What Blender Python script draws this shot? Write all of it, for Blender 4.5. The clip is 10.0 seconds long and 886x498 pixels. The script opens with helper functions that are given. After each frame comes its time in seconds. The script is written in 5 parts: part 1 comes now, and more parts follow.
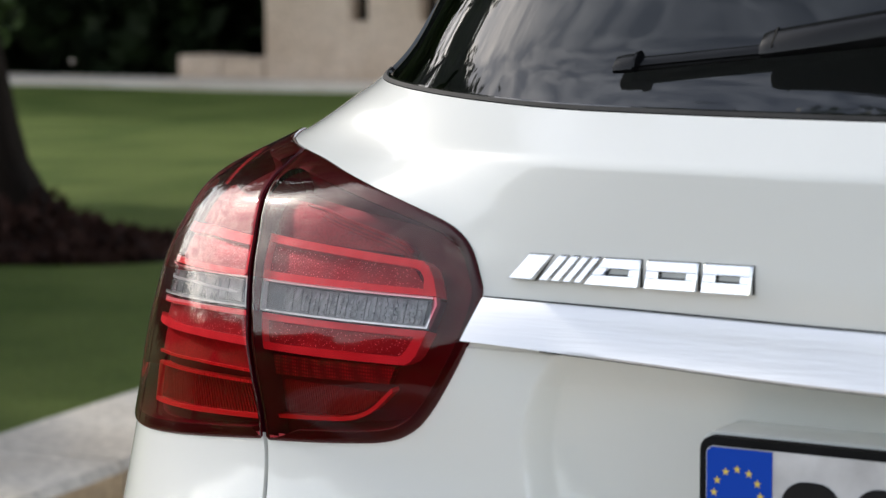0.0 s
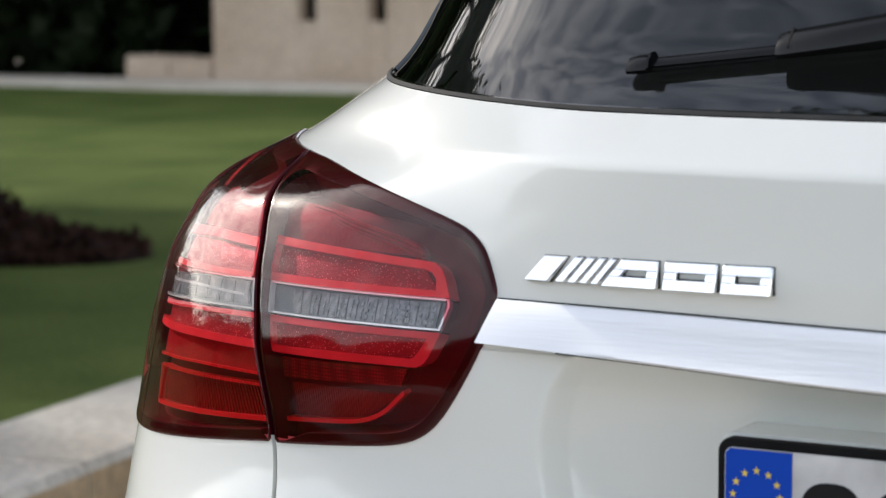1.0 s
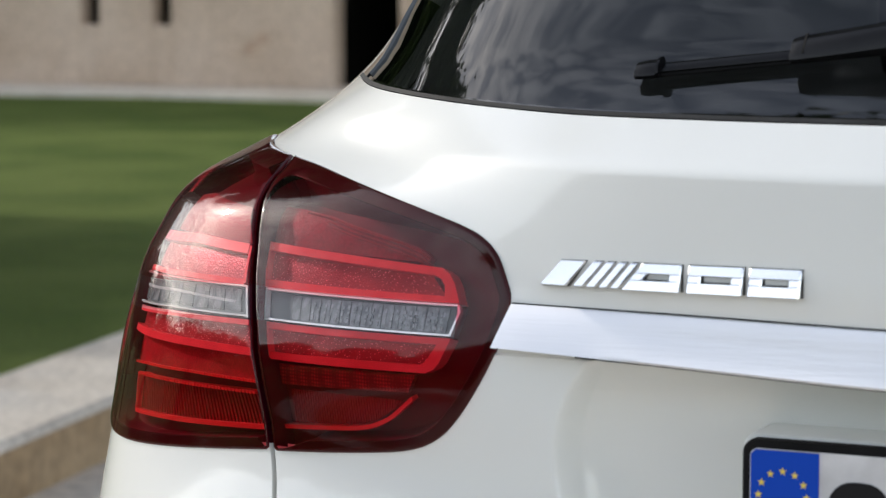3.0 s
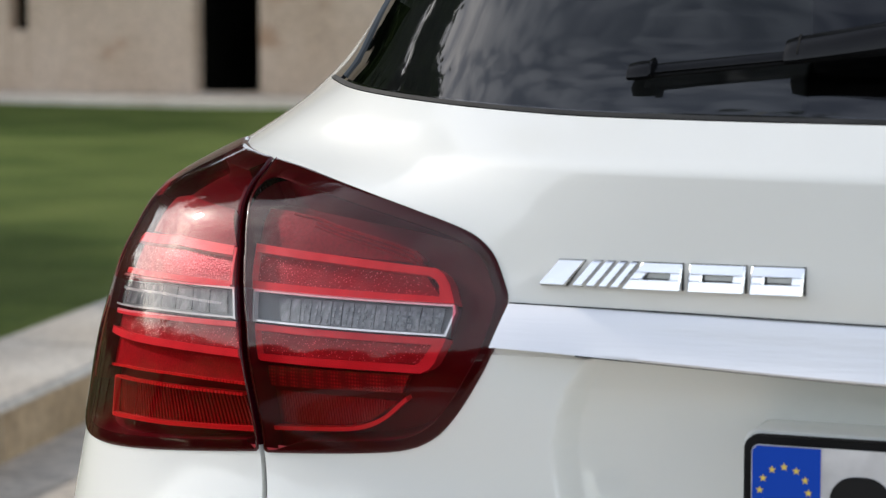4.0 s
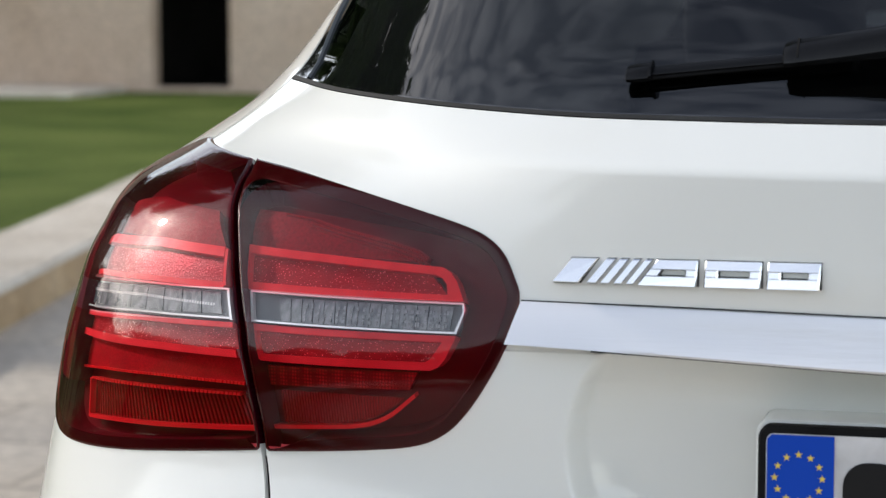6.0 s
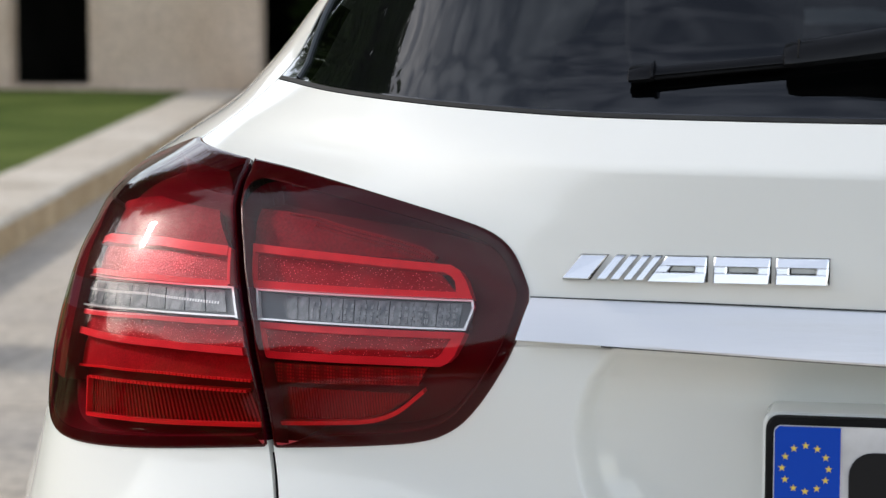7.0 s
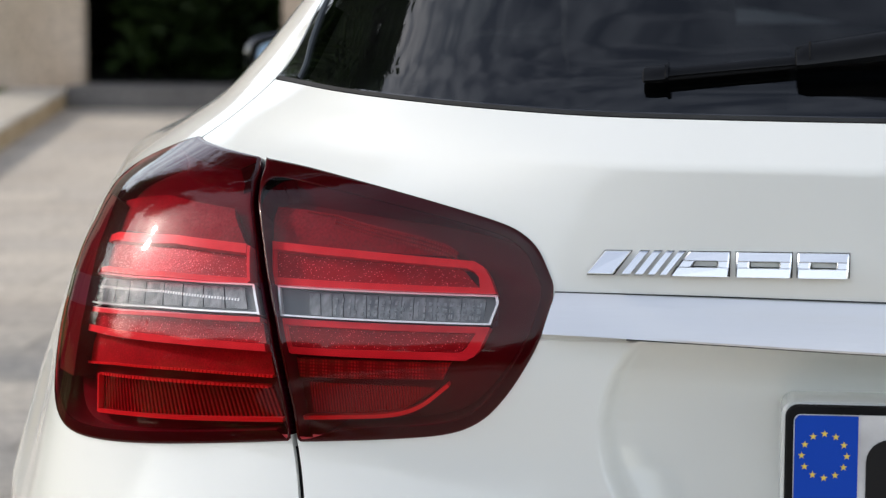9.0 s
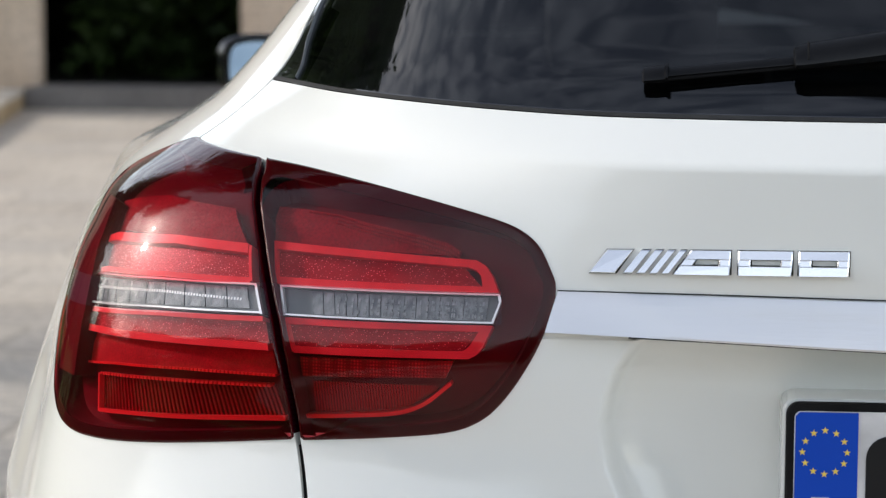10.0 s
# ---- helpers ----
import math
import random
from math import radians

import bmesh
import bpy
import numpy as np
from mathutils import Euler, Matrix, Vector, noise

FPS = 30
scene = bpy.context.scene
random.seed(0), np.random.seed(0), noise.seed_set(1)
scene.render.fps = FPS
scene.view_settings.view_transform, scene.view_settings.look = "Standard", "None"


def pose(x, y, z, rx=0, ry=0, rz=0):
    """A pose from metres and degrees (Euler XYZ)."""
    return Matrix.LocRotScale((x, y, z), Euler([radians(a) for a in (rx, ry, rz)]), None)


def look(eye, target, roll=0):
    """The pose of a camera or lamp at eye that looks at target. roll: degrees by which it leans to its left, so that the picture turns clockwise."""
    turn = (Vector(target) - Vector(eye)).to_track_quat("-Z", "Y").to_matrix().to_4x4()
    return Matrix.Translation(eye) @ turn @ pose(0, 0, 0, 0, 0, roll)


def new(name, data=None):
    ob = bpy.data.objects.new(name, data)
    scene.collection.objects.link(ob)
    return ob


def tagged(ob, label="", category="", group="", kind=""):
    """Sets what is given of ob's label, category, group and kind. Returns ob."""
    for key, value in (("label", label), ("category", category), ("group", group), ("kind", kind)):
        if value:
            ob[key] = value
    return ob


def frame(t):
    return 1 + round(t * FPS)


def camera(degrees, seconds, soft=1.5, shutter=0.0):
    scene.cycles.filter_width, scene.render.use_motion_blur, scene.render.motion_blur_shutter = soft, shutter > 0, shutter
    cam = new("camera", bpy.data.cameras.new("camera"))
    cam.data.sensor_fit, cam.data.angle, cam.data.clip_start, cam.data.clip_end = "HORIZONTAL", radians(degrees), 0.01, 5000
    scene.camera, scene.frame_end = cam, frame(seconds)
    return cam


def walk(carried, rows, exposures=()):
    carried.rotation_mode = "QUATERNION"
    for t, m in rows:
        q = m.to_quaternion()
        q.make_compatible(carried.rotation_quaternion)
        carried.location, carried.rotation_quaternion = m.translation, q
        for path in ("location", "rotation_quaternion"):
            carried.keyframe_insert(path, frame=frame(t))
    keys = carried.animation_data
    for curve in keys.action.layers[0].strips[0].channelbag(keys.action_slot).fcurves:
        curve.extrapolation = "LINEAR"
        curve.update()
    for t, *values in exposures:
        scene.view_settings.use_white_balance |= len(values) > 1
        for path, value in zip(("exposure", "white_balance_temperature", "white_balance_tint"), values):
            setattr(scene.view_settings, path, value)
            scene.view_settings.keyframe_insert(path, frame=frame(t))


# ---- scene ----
cam = camera(20.00, 10.0, 1.25)
walk(cam, [
    (0.0, look((0.4056, -1.3914, 1.1681), (-0.5721, 0.2248, 0.9634), -0.278)),
    (0.5, look((0.3873, -1.3987, 1.1681), (-0.5753, 0.2266, 0.9636), -0.274)),
    (1.0, look((0.3633, -1.4091, 1.1686), (-0.5780, 0.2286, 0.9638), -0.258)),
    (1.5, look((0.3355, -1.4223, 1.1690), (-0.5764, 0.2319, 0.9640), -0.311)),
    (2.0, look((0.3003, -1.4397, 1.1700), (-0.5728, 0.2353, 0.9643), -0.240)),
    (2.5, look((0.2618, -1.4596, 1.1714), (-0.5703, 0.2360, 0.9651), -0.192)),
    (4.0, look((0.1370, -1.5242, 1.1687), (-0.5464, 0.2374, 0.9690), -0.108)),
    (4.5, look((0.0886, -1.5472, 1.1747), (-0.5361, 0.2353, 0.9689), -0.077)),
    (5.0, look((0.0405, -1.5720, 1.1776), (-0.5269, 0.2293, 0.9695), -0.058)),
    (5.5, look((-0.0079, -1.5957, 1.1793), (-0.5215, 0.2216, 0.9703), -0.028)),
    (7.0, look((-0.1604, -1.6715, 1.1856), (-0.5056, 0.1847, 0.9726), 0.073)),
    (7.5, look((-0.2043, -1.6908, 1.1868), (-0.5028, 0.1734, 0.9731), 0.168)),
    (8.0, look((-0.2440, -1.7082, 1.1884), (-0.5025, 0.1618, 0.9735), 0.237)),
    (8.5, look((-0.2777, -1.7231, 1.1887), (-0.5027, 0.1513, 0.9746), 0.208)),
    (9.0, look((-0.3055, -1.7334, 1.1898), (-0.5059, 0.1437, 0.9747), 0.282)),
    (9.5, look((-0.3248, -1.7412, 1.1905), (-0.5104, 0.1374, 0.9750), 0.289)),
    (10.0, look((-0.3383, -1.7486, 1.1899), (-0.5046, 0.1319, 0.9755), 0.288)),
], [(0.0, 1.70, 6950, 10), (10.0, 1.70, 6950, 10)])
cam.data.dof.use_dof = True
cam.data.dof.focus_distance = 1.85
cam.data.dof.aperture_fstop = 11.5

# ---- world, sun, exposure ----
SUN = Vector((-0.87, 0.13, 0.475)).normalized()
world = bpy.data.worlds.new("sky")
world.use_nodes = True
scene.world = world
wn = world.node_tree
sky = wn.nodes.new("ShaderNodeTexSky")
sky.sky_type = "NISHITA"
sky.sun_disc = False
sky.sun_elevation = math.asin(SUN.z)
sky.sun_rotation = math.atan2(SUN.x, SUN.y)
sky.air_density, sky.dust_density, sky.ozone_density = 1.0, 1.0, 1.0
haze = wn.nodes.new("ShaderNodeHueSaturation")
haze.inputs["Saturation"].default_value = 0.5
wn.links.new(sky.outputs[0], haze.inputs["Color"])
# thin streaky cloud
cloud_at, cloud_map = wn.nodes.new("ShaderNodeTexCoord"), wn.nodes.new("ShaderNodeMapping")
cloud_map.inputs["Scale"].default_value = (1.0, 1.0, 2.6)
streak, streak_ramp, veil_mix = wn.nodes.new("ShaderNodeTexNoise"), wn.nodes.new("ShaderNodeValToRGB"), wn.nodes.new("ShaderNodeMix")
streak.inputs["Scale"].default_value, streak.inputs["Detail"].default_value, streak.inputs["Distortion"].default_value = 17.0, 10.0, 0.35
streak_ramp.color_ramp.elements[0].position, streak_ramp.color_ramp.elements[0].color = 0.36, (0.62, 0.65, 0.71, 1)
streak_ramp.color_ramp.elements[1].position, streak_ramp.color_ramp.elements[1].color = 0.66, (1.35, 1.33, 1.30, 1)
veil_mix.data_type, veil_mix.blend_type = "RGBA", "MULTIPLY"
veil_mix.inputs[0].default_value = 1.0
wn.links.new(cloud_at.outputs["Generated"], cloud_map.inputs[0])
wn.links.new(cloud_map.outputs[0], streak.inputs["Vector"])
wn.links.new(streak.outputs[0], streak_ramp.inputs[0])
wn.links.new(haze.outputs[0], veil_mix.inputs[6])
wn.links.new(streak_ramp.outputs[0], veil_mix.inputs[7])
height, fall, thin = wn.nodes.new("ShaderNodeSeparateXYZ"), wn.nodes.new("ShaderNodeValToRGB"), wn.nodes.new("ShaderNodeMix")
fall.color_ramp.elements[0].position, fall.color_ramp.elements[0].color = 0.30, (1, 1, 1, 1)
fall.color_ramp.elements[1].position, fall.color_ramp.elements[1].color = 0.80, (0.50, 0.53, 0.58, 1)
thin.data_type, thin.blend_type = "RGBA", "MULTIPLY"
thin.inputs[0].default_value = 1.0
wn.links.new(cloud_at.outputs["Generated"], height.inputs[0])
wn.links.new(height.outputs[2], fall.inputs[0])
wn.links.new(veil_mix.outputs[2], thin.inputs[6])
wn.links.new(fall.outputs[0], thin.inputs[7])
wn.links.new(thin.outputs[2], wn.nodes["Background"].inputs[0])
wn.nodes["Background"].inputs[1].default_value = 0.12
lamp = bpy.data.lights.new("sun", "SUN")
lamp.energy, lamp.angle, lamp.color = 0.66, radians(2.5), (1.0, 0.96, 0.91)
sun = new("sun", lamp)
sun.matrix_world = look(SUN * 40, (0, 0, 0))


# ---- materials ----
def material(name, base, rough=0.5, metal=0.0, coat=0.0, spec=0.5):
    m = bpy.data.materials.new(name)
    m.use_nodes = True
    b = m.node_tree.nodes["Principled BSDF"]
    b.inputs["Base Color"].default_value = (*base, 1)
    b.inputs["Roughness"].default_value = rough
    b.inputs["Metallic"].default_value = metal
    b.inputs["Coat Weight"].default_value = coat
    b.inputs["Coat Roughness"].default_value = 0.03
    b.inputs["Specular IOR Level"].default_value = spec
    return m


def texture(m, kind, scale, detail=4.0, stretch=(1, 1, 1), generated=False):
    """A noise or cell texture in object metres."""
    n = m.node_tree
    co, mp, tx = n.nodes.new("ShaderNodeTexCoord"), n.nodes.new("ShaderNodeMapping"), n.nodes.new(kind)
    mp.inputs["Scale"].default_value = stretch
    tx.inputs["Scale"].default_value = scale
    if kind == "ShaderNodeTexNoise":
        tx.inputs["Detail"].default_value = detail
    n.links.new(co.outputs["Object"], mp.inputs[0])
    n.links.new(mp.outputs[0], tx.inputs["Vector"])
    return tx


def ramp(m, source, stops):
    r = m.node_tree.nodes.new("ShaderNodeValToRGB")
    while len(r.color_ramp.elements) < len(stops):
        r.color_ramp.elements.new(0.5)
    for e, (at, c) in zip(r.color_ramp.elements, stops):
        e.position, e.color = at, (*c, 1)
    m.node_tree.links.new(source, r.inputs[0])
    return r


def tint(m, a, b, blend="MULTIPLY", factor=1.0):
    mix = m.node_tree.nodes.new("ShaderNodeMix")
    mix.data_type, mix.blend_type = "RGBA", blend
    mix.inputs[0].default_value = factor
    m.node_tree.links.new(a, mix.inputs[6])
    m.node_tree.links.new(b, mix.inputs[7])
    return mix.outputs[2]


def to_base(m, colour):
    m.node_tree.links.new(colour, m.node_tree.nodes["Principled BSDF"].inputs["Base Color"])


def relief(m, source, strength=0.2, depth=0.01):
    b = m.node_tree.nodes.new("ShaderNodeBump")
    b.inputs["Strength"].default_value, b.inputs["Distance"].default_value = strength, depth
    m.node_tree.links.new(source, b.inputs["Height"])
    m.node_tree.links.new(b.outputs[0], m.node_tree.nodes["Principled BSDF"].inputs["Normal"])


def grained(name, dark, light, rough, fine, coarse, bump=0.2, depth=0.01, stretch=(1, 1, 1), metal=0.0, spec=0.5):
    """Base colour varied at two scales, with relief."""
    m = material(name, light, rough, metal, 0.0, spec)
    t1 = texture(m, "ShaderNodeTexNoise", coarse, 3, stretch)
    t2 = texture(m, "ShaderNodeTexNoise", fine, 5, stretch)
    r1 = ramp(m, t1.outputs[0], [(0.32, dark), (0.68, light)])
    r2 = ramp(m, t2.outputs[0], [(0.25, (0.62, 0.62, 0.62)), (0.75, (1.15, 1.15, 1.15))])
    to_base(m, tint(m, r1.outputs[0], r2.outputs[0]))
    relief(m, t2.outputs[0], bump, depth)
    return m


def see_through(name, colour, rough=0.02, ior=1.5, scuffed=0.0):
    """Thin sheet: tinted transmission under a Fresnel gloss."""
    m = bpy.data.materials.new(name)
    m.use_nodes = True
    n = m.node_tree
    n.nodes.remove(n.nodes["Principled BSDF"])
    out = n.nodes["Material Output"]
    clear, gloss = n.nodes.new("ShaderNodeBsdfTransparent"), n.nodes.new("ShaderNodeBsdfGlossy")
    clear.inputs[0].default_value = (*colour, 1)
    gloss.inputs["Roughness"].default_value = rough
    fres, mix = n.nodes.new("ShaderNodeFresnel"), n.nodes.new("ShaderNodeMixShader")
    fres.inputs[0].default_value = ior
    n.links.new(fres.outputs[0], mix.inputs[0])
    n.links.new(clear.outputs[0], mix.inputs[1])
    n.links.new(gloss.outputs[0], mix.inputs[2])
    if scuffed:
        # fine wear spreads part of the gloss
        worn, both = n.nodes.new("ShaderNodeBsdfGlossy"), n.nodes.new("ShaderNodeMixShader")
        worn.inputs["Roughness"].default_value = 0.24
        both.inputs[0].default_value = scuffed
        n.links.new(gloss.outputs[0], both.inputs[1])
        n.links.new(worn.outputs[0], both.inputs[2])
        n.links.new(both.outputs[0], mix.inputs[2])
    n.links.new(mix.outputs[0], out.inputs[0])
    return m


PAINT = material("white_paint", (0.80, 0.81, 0.78), 0.40, 0.0, 1.0, 0.08)
PAINT.node_tree.nodes["Principled BSDF"].inputs["Coat Roughness"].default_value = 0.07
flake = texture(PAINT, "ShaderNodeTexNoise", 1.6, 2)
to_base(PAINT, ramp(PAINT, flake.outputs[0], [(0.3, (0.785, 0.80, 0.77)), (0.7, (0.815, 0.825, 0.80))]).outputs[0])
SEAL = grained("black_rubber", (0.005, 0.005, 0.0055), (0.009, 0.009, 0.0095), 0.7, 900, 30, 0.1, 0.0004, spec=0.15)
SEAL_GREY = grained("grey_seal", (0.018, 0.019, 0.020), (0.032, 0.034, 0.035), 0.7, 700, 25, 0.08, 0.0004, spec=0.25)
GLOSS_BLACK = material("gloss_black", (0.008, 0.008, 0.009), 0.08, 0.0, 1.0)
WIPER_BLACK = grained("wiper_black", (0.003, 0.003, 0.0034), (0.006, 0.006, 0.0065), 0.22, 1500, 40, 0.06, 0.0003, spec=0.25)
WINDOW = see_through("privacy_glass", (0.17, 0.18, 0.19), 0.015, 1.75)
SIDE_GLASS = see_through("clear_glass", (0.70, 0.76, 0.74), 0.01, 1.5)
LENS = see_through("red_lens_clear_band", (0.96, 0.225, 0.28), 0.032, 1.42, 0.13)


def clear_band(m):
    """The lens is moulded clear where it covers the grey strip."""
    n = m.node_tree

    def calc(op, a, b):
        k = n.nodes.new("ShaderNodeMath")
        k.operation = op
        for i, v in enumerate((a, b)):
            if isinstance(v, (int, float)):
                k.inputs[i].default_value = v
            elif v is not None:
                n.links.new(v, k.inputs[i])
        return k.outputs[0]
    co, sep = n.nodes.new("ShaderNodeTexCoord"), n.nodes.new("ShaderNodeSeparateXYZ")
    n.links.new(co.outputs["Object"], sep.inputs[0])
    out = calc("MAXIMUM", calc("SUBTRACT", calc("ABSOLUTE", sep.outputs[0], None), 0.63), 0.0)
    mid = calc("ADD", calc("SUBTRACT", sep.outputs[2], 0.9472), calc("MULTIPLY", out, 0.062))
    band_in = calc("LESS_THAN", calc("ABSOLUTE", mid, None), 0.0112)
    ends = calc("GREATER_THAN", calc("ABSOLUTE", sep.outputs[0], None), 0.452)
    mix = n.nodes.new("ShaderNodeMix")
    mix.data_type = "RGBA"
    n.links.new(calc("MULTIPLY", band_in, ends), mix.inputs[0])
    mix.inputs[6].default_value, mix.inputs[7].default_value = (0.96, 0.225, 0.28, 1), (0.95, 0.95, 0.95, 1)
    clear = next(k for k in n.nodes if k.type == "BSDF_TRANSPARENT")
    n.links.new(mix.outputs[2], clear.inputs[0])


clear_band(LENS)
CHROME = material("chrome", (0.95, 0.96, 0.98), 0.19, 1.0)
SATIN = material("satin_chrome", (0.83, 0.84, 0.90), 0.55, 1.0)
brush = texture(SATIN, "ShaderNodeTexNoise", 260, 3, (0.05, 1, 1.6))
cloud = texture(SATIN, "ShaderNodeTexNoise", 9, 2, (0.4, 1, 1))
to_base(SATIN, ramp(SATIN, cloud.outputs[0], [(0.35, (0.80, 0.815, 0.85)), (0.65, (0.87, 0.88, 0.91))]).outputs[0])
relief(SATIN, brush.outputs[0], 0.40, 0.0005)
RED_DARK = material("dark_red_plastic", (0.10, 0.004, 0.020), 0.4, 0.0, 0.0, 0.1)
RIM_DARK = material("deep_red_plastic", (0.042, 0.0015, 0.008), 0.5, 0.0, 0.0, 0.05)
RED_DEEP = grained("wine_red_plastic", (0.22, 0.018, 0.045), (0.32, 0.028, 0.065), 0.45, 500, 30, 0.1, 0.0003, spec=0.1)
RED_MID = grained("red_plastic", (0.34, 0.03, 0.05), (0.46, 0.042, 0.065), 0.4, 700, 60, 0.1, 0.0003, spec=0.2)
RED_BAR = material("red_light_guide", (0.72, 0.028, 0.042), 0.4, 0.0, 0.0, 0.4)
glow = texture(RED_BAR, "ShaderNodeTexNoise", 45, 3)
to_base(RED_BAR, ramp(RED_BAR, glow.outputs[0], [(0.3, (0.78, 0.13, 0.17)), (0.7, (0.92, 0.18, 0.22))]).outputs[0])
RED_RIB = material("red_ribs", (0.44, 0.024, 0.04), 0.25, 0.6, 0.0)
RED_EDGE = material("red_reflector_edge", (0.88, 0.09, 0.11), 0.3, 0.2, 0.0)
SPECKLE = material("speckled_red_reflector", (0.2, 0.01, 0.015), 0.3, 0.0)
sp = texture(SPECKLE, "ShaderNodeTexVoronoi", 700)
sn = texture(SPECKLE, "ShaderNodeTexNoise", 50, 3)
# pale dots in the base colour stand for glints off the facets
dot = ramp(SPECKLE, sp.outputs["Distance"], [(0.0, (1.0, 1.0, 1.0)), (0.22, (0.9, 0.9, 0.9)), (0.36, (0.0, 0.0, 0.0))])
glint_cell = ramp(SPECKLE, sp.outputs["Color"], [(0.40, (0.0, 0.0, 0.0)), (0.58, (0.55, 0.40, 0.40)), (0.74, (0.95, 0.95, 0.95))])
ground_red = ramp(SPECKLE, sn.outputs[0], [(0.3, (0.26, 0.025, 0.045)), (0.7, (0.42, 0.045, 0.075))])
to_base(SPECKLE, tint(SPECKLE, ground_red.outputs[0], tint(SPECKLE, dot.outputs[0], glint_cell.outputs[0]), "ADD"))
relief(SPECKLE, sp.outputs["Distance"], 0.35, 0.0006)
PRISM = material("red_prism_reflector", (0.16, 0.006, 0.010), 0.3, 0.6)
pr = texture(PRISM, "ShaderNodeTexVoronoi", 420)
pr.inputs["Randomness"].default_value = 0.1
to_base(PRISM, ramp(PRISM, pr.outputs["Distance"], [(0.1, (0.62, 0.06, 0.08)), (0.5, (0.22, 0.018, 0.035))]).outputs[0])
relief(PRISM, pr.outputs["Distance"], 0.6, 0.0008)
GREY_INSERT = material("grey_reflector", (0.15, 0.165, 0.18), 0.4, 0.1)
WHITE_EDGE = material("silver_edge", (0.86, 0.86, 0.88), 0.25, 0.5)
CRYSTAL = material("crystal_block", (0.20, 0.215, 0.235), 0.25, 0.1, 0.3)
cr = texture(CRYSTAL, "ShaderNodeTexNoise", 160, 3, (1, 1, 0.5))
to_base(CRYSTAL, ramp(CRYSTAL, cr.outputs[0], [(0.35, (0.13, 0.145, 0.16)), (0.65, (0.29, 0.305, 0.325))]).outputs[0])
CRYSTAL_LIGHT = material("pale_crystal", (0.30, 0.315, 0.335), 0.2, 0.1, 0.4)
cl_n = texture(CRYSTAL_LIGHT, "ShaderNodeTexNoise", 240, 3)
to_base(CRYSTAL_LIGHT, ramp(CRYSTAL_LIGHT, cl_n.outputs[0], [(0.35, (0.16, 0.175, 0.19)), (0.65, (0.34, 0.355, 0.375))]).outputs[0])
BLUE = material("plate_blue", (0.003, 0.060, 0.46), 0.5, 0, 0.0, 0.15)
GOLD = material("plate_yellow", (0.78, 0.60, 0.10), 0.4)
PLATE_WHITE = grained("plate_white", (0.66, 0.66, 0.67), (0.72, 0.72, 0.73), 0.32, 25, 6, 0.0, 0.0003)
INK = material("plate_black", (0.008, 0.008, 0.009), 0.5, 0, 0.0, 0.25)
TYRE = grained("tyre_rubber", (0.015, 0.015, 0.016), (0.03, 0.03, 0.03), 0.8, 120, 12)
ALLOY = grained("grey_alloy", (0.25, 0.25, 0.27), (0.35, 0.35, 0.37), 0.3, 200, 10, 0.02, 0.001, metal=1.0)
FABRIC = grained("dark_fabric", (0.012, 0.012, 0.013), (0.03, 0.03, 0.032), 0.9, 500, 15)
MIRROR = material("blue_tinted_mirror", (0.22, 0.29, 0.35), 0.02, 1.0)
STONE = grained("pale_sandstone", (0.55, 0.42, 0.315), (0.68, 0.545, 0.435), 0.9, 26, 1.3, 0.5, 0.02)
stain = texture(STONE, "ShaderNodeTexNoise", 0.9, 4, (1, 1, 1.5))
b_in = STONE.node_tree.nodes["Principled BSDF"].inputs["Base Color"]
old = b_in.links[0].from_socket
to_base(STONE, tint(STONE, old, ramp(STONE, stain.outputs[0], [(0.30, (0.62, 0.42, 0.28)), (0.40, (1, 1, 1))]).outputs[0]))
KERB_STONE = grained("pale_kerb_stone", (0.60, 0.53, 0.44), (0.75, 0.69, 0.60), 0.85, 40, 2.5, 0.3, 0.01)
KERB_TAN = grained("tan_kerb_face", (0.36, 0.25, 0.14), (0.50, 0.37, 0.23), 0.9, 30, 3, 0.4, 0.01)
PAVING = grained("pale_paving", (0.56, 0.49, 0.41), (0.70, 0.63, 0.54), 0.85, 22, 0.8, 0.3, 0.01)
slabs = texture(PAVING, "ShaderNodeTexBrick", 1.0)
slabs.inputs["Color1"].default_value, slabs.inputs["Color2"].default_value, slabs.inputs["Mortar"].default_value = (0.88, 0.88, 0.89, 1), (1.08, 1.07, 1.05, 1), (0.72, 0.70, 0.67, 1)
slabs.inputs["Brick Width"].default_value, slabs.inputs["Row Height"].default_value, slabs.inputs["Mortar Size"].default_value = 0.80, 0.52, 0.012
b_in = PAVING.node_tree.nodes["Principled BSDF"].inputs["Base Color"]
to_base(PAVING, tint(PAVING, b_in.links[0].from_socket, slabs.outputs[0]))
STEP = grained("grey_step_stone", (0.13, 0.12, 0.115), (0.19, 0.175, 0.165), 0.85, 24, 1.5, 0.3, 0.01)
GRASS = grained("lawn_grass", (0.075, 0.122, 0.024), (0.150, 0.195, 0.050), 0.95, 60, 1.1, 0.8, 0.03, spec=0.08)
BLADE = material("grass_blade", (0.09, 0.13, 0.03), 0.7)
bn = texture(BLADE, "ShaderNodeTexNoise", 1.1, 3)
to_base(BLADE, ramp(BLADE, bn.outputs[0], [(0.3, (0.075, 0.110, 0.024)), (0.7, (0.135, 0.170, 0.048))]).outputs[0])
BARK = grained("dark_bark", (0.006, 0.004, 0.003), (0.018, 0.012, 0.009), 0.95, 30, 5, 0.9, 0.03, (1, 1, 0.25), spec=0.08)
MULCH = grained("brown_mulch", (0.016, 0.009, 0.007), (0.05, 0.028, 0.022), 0.95, 40, 5, 0.8, 0.03, spec=0.08)
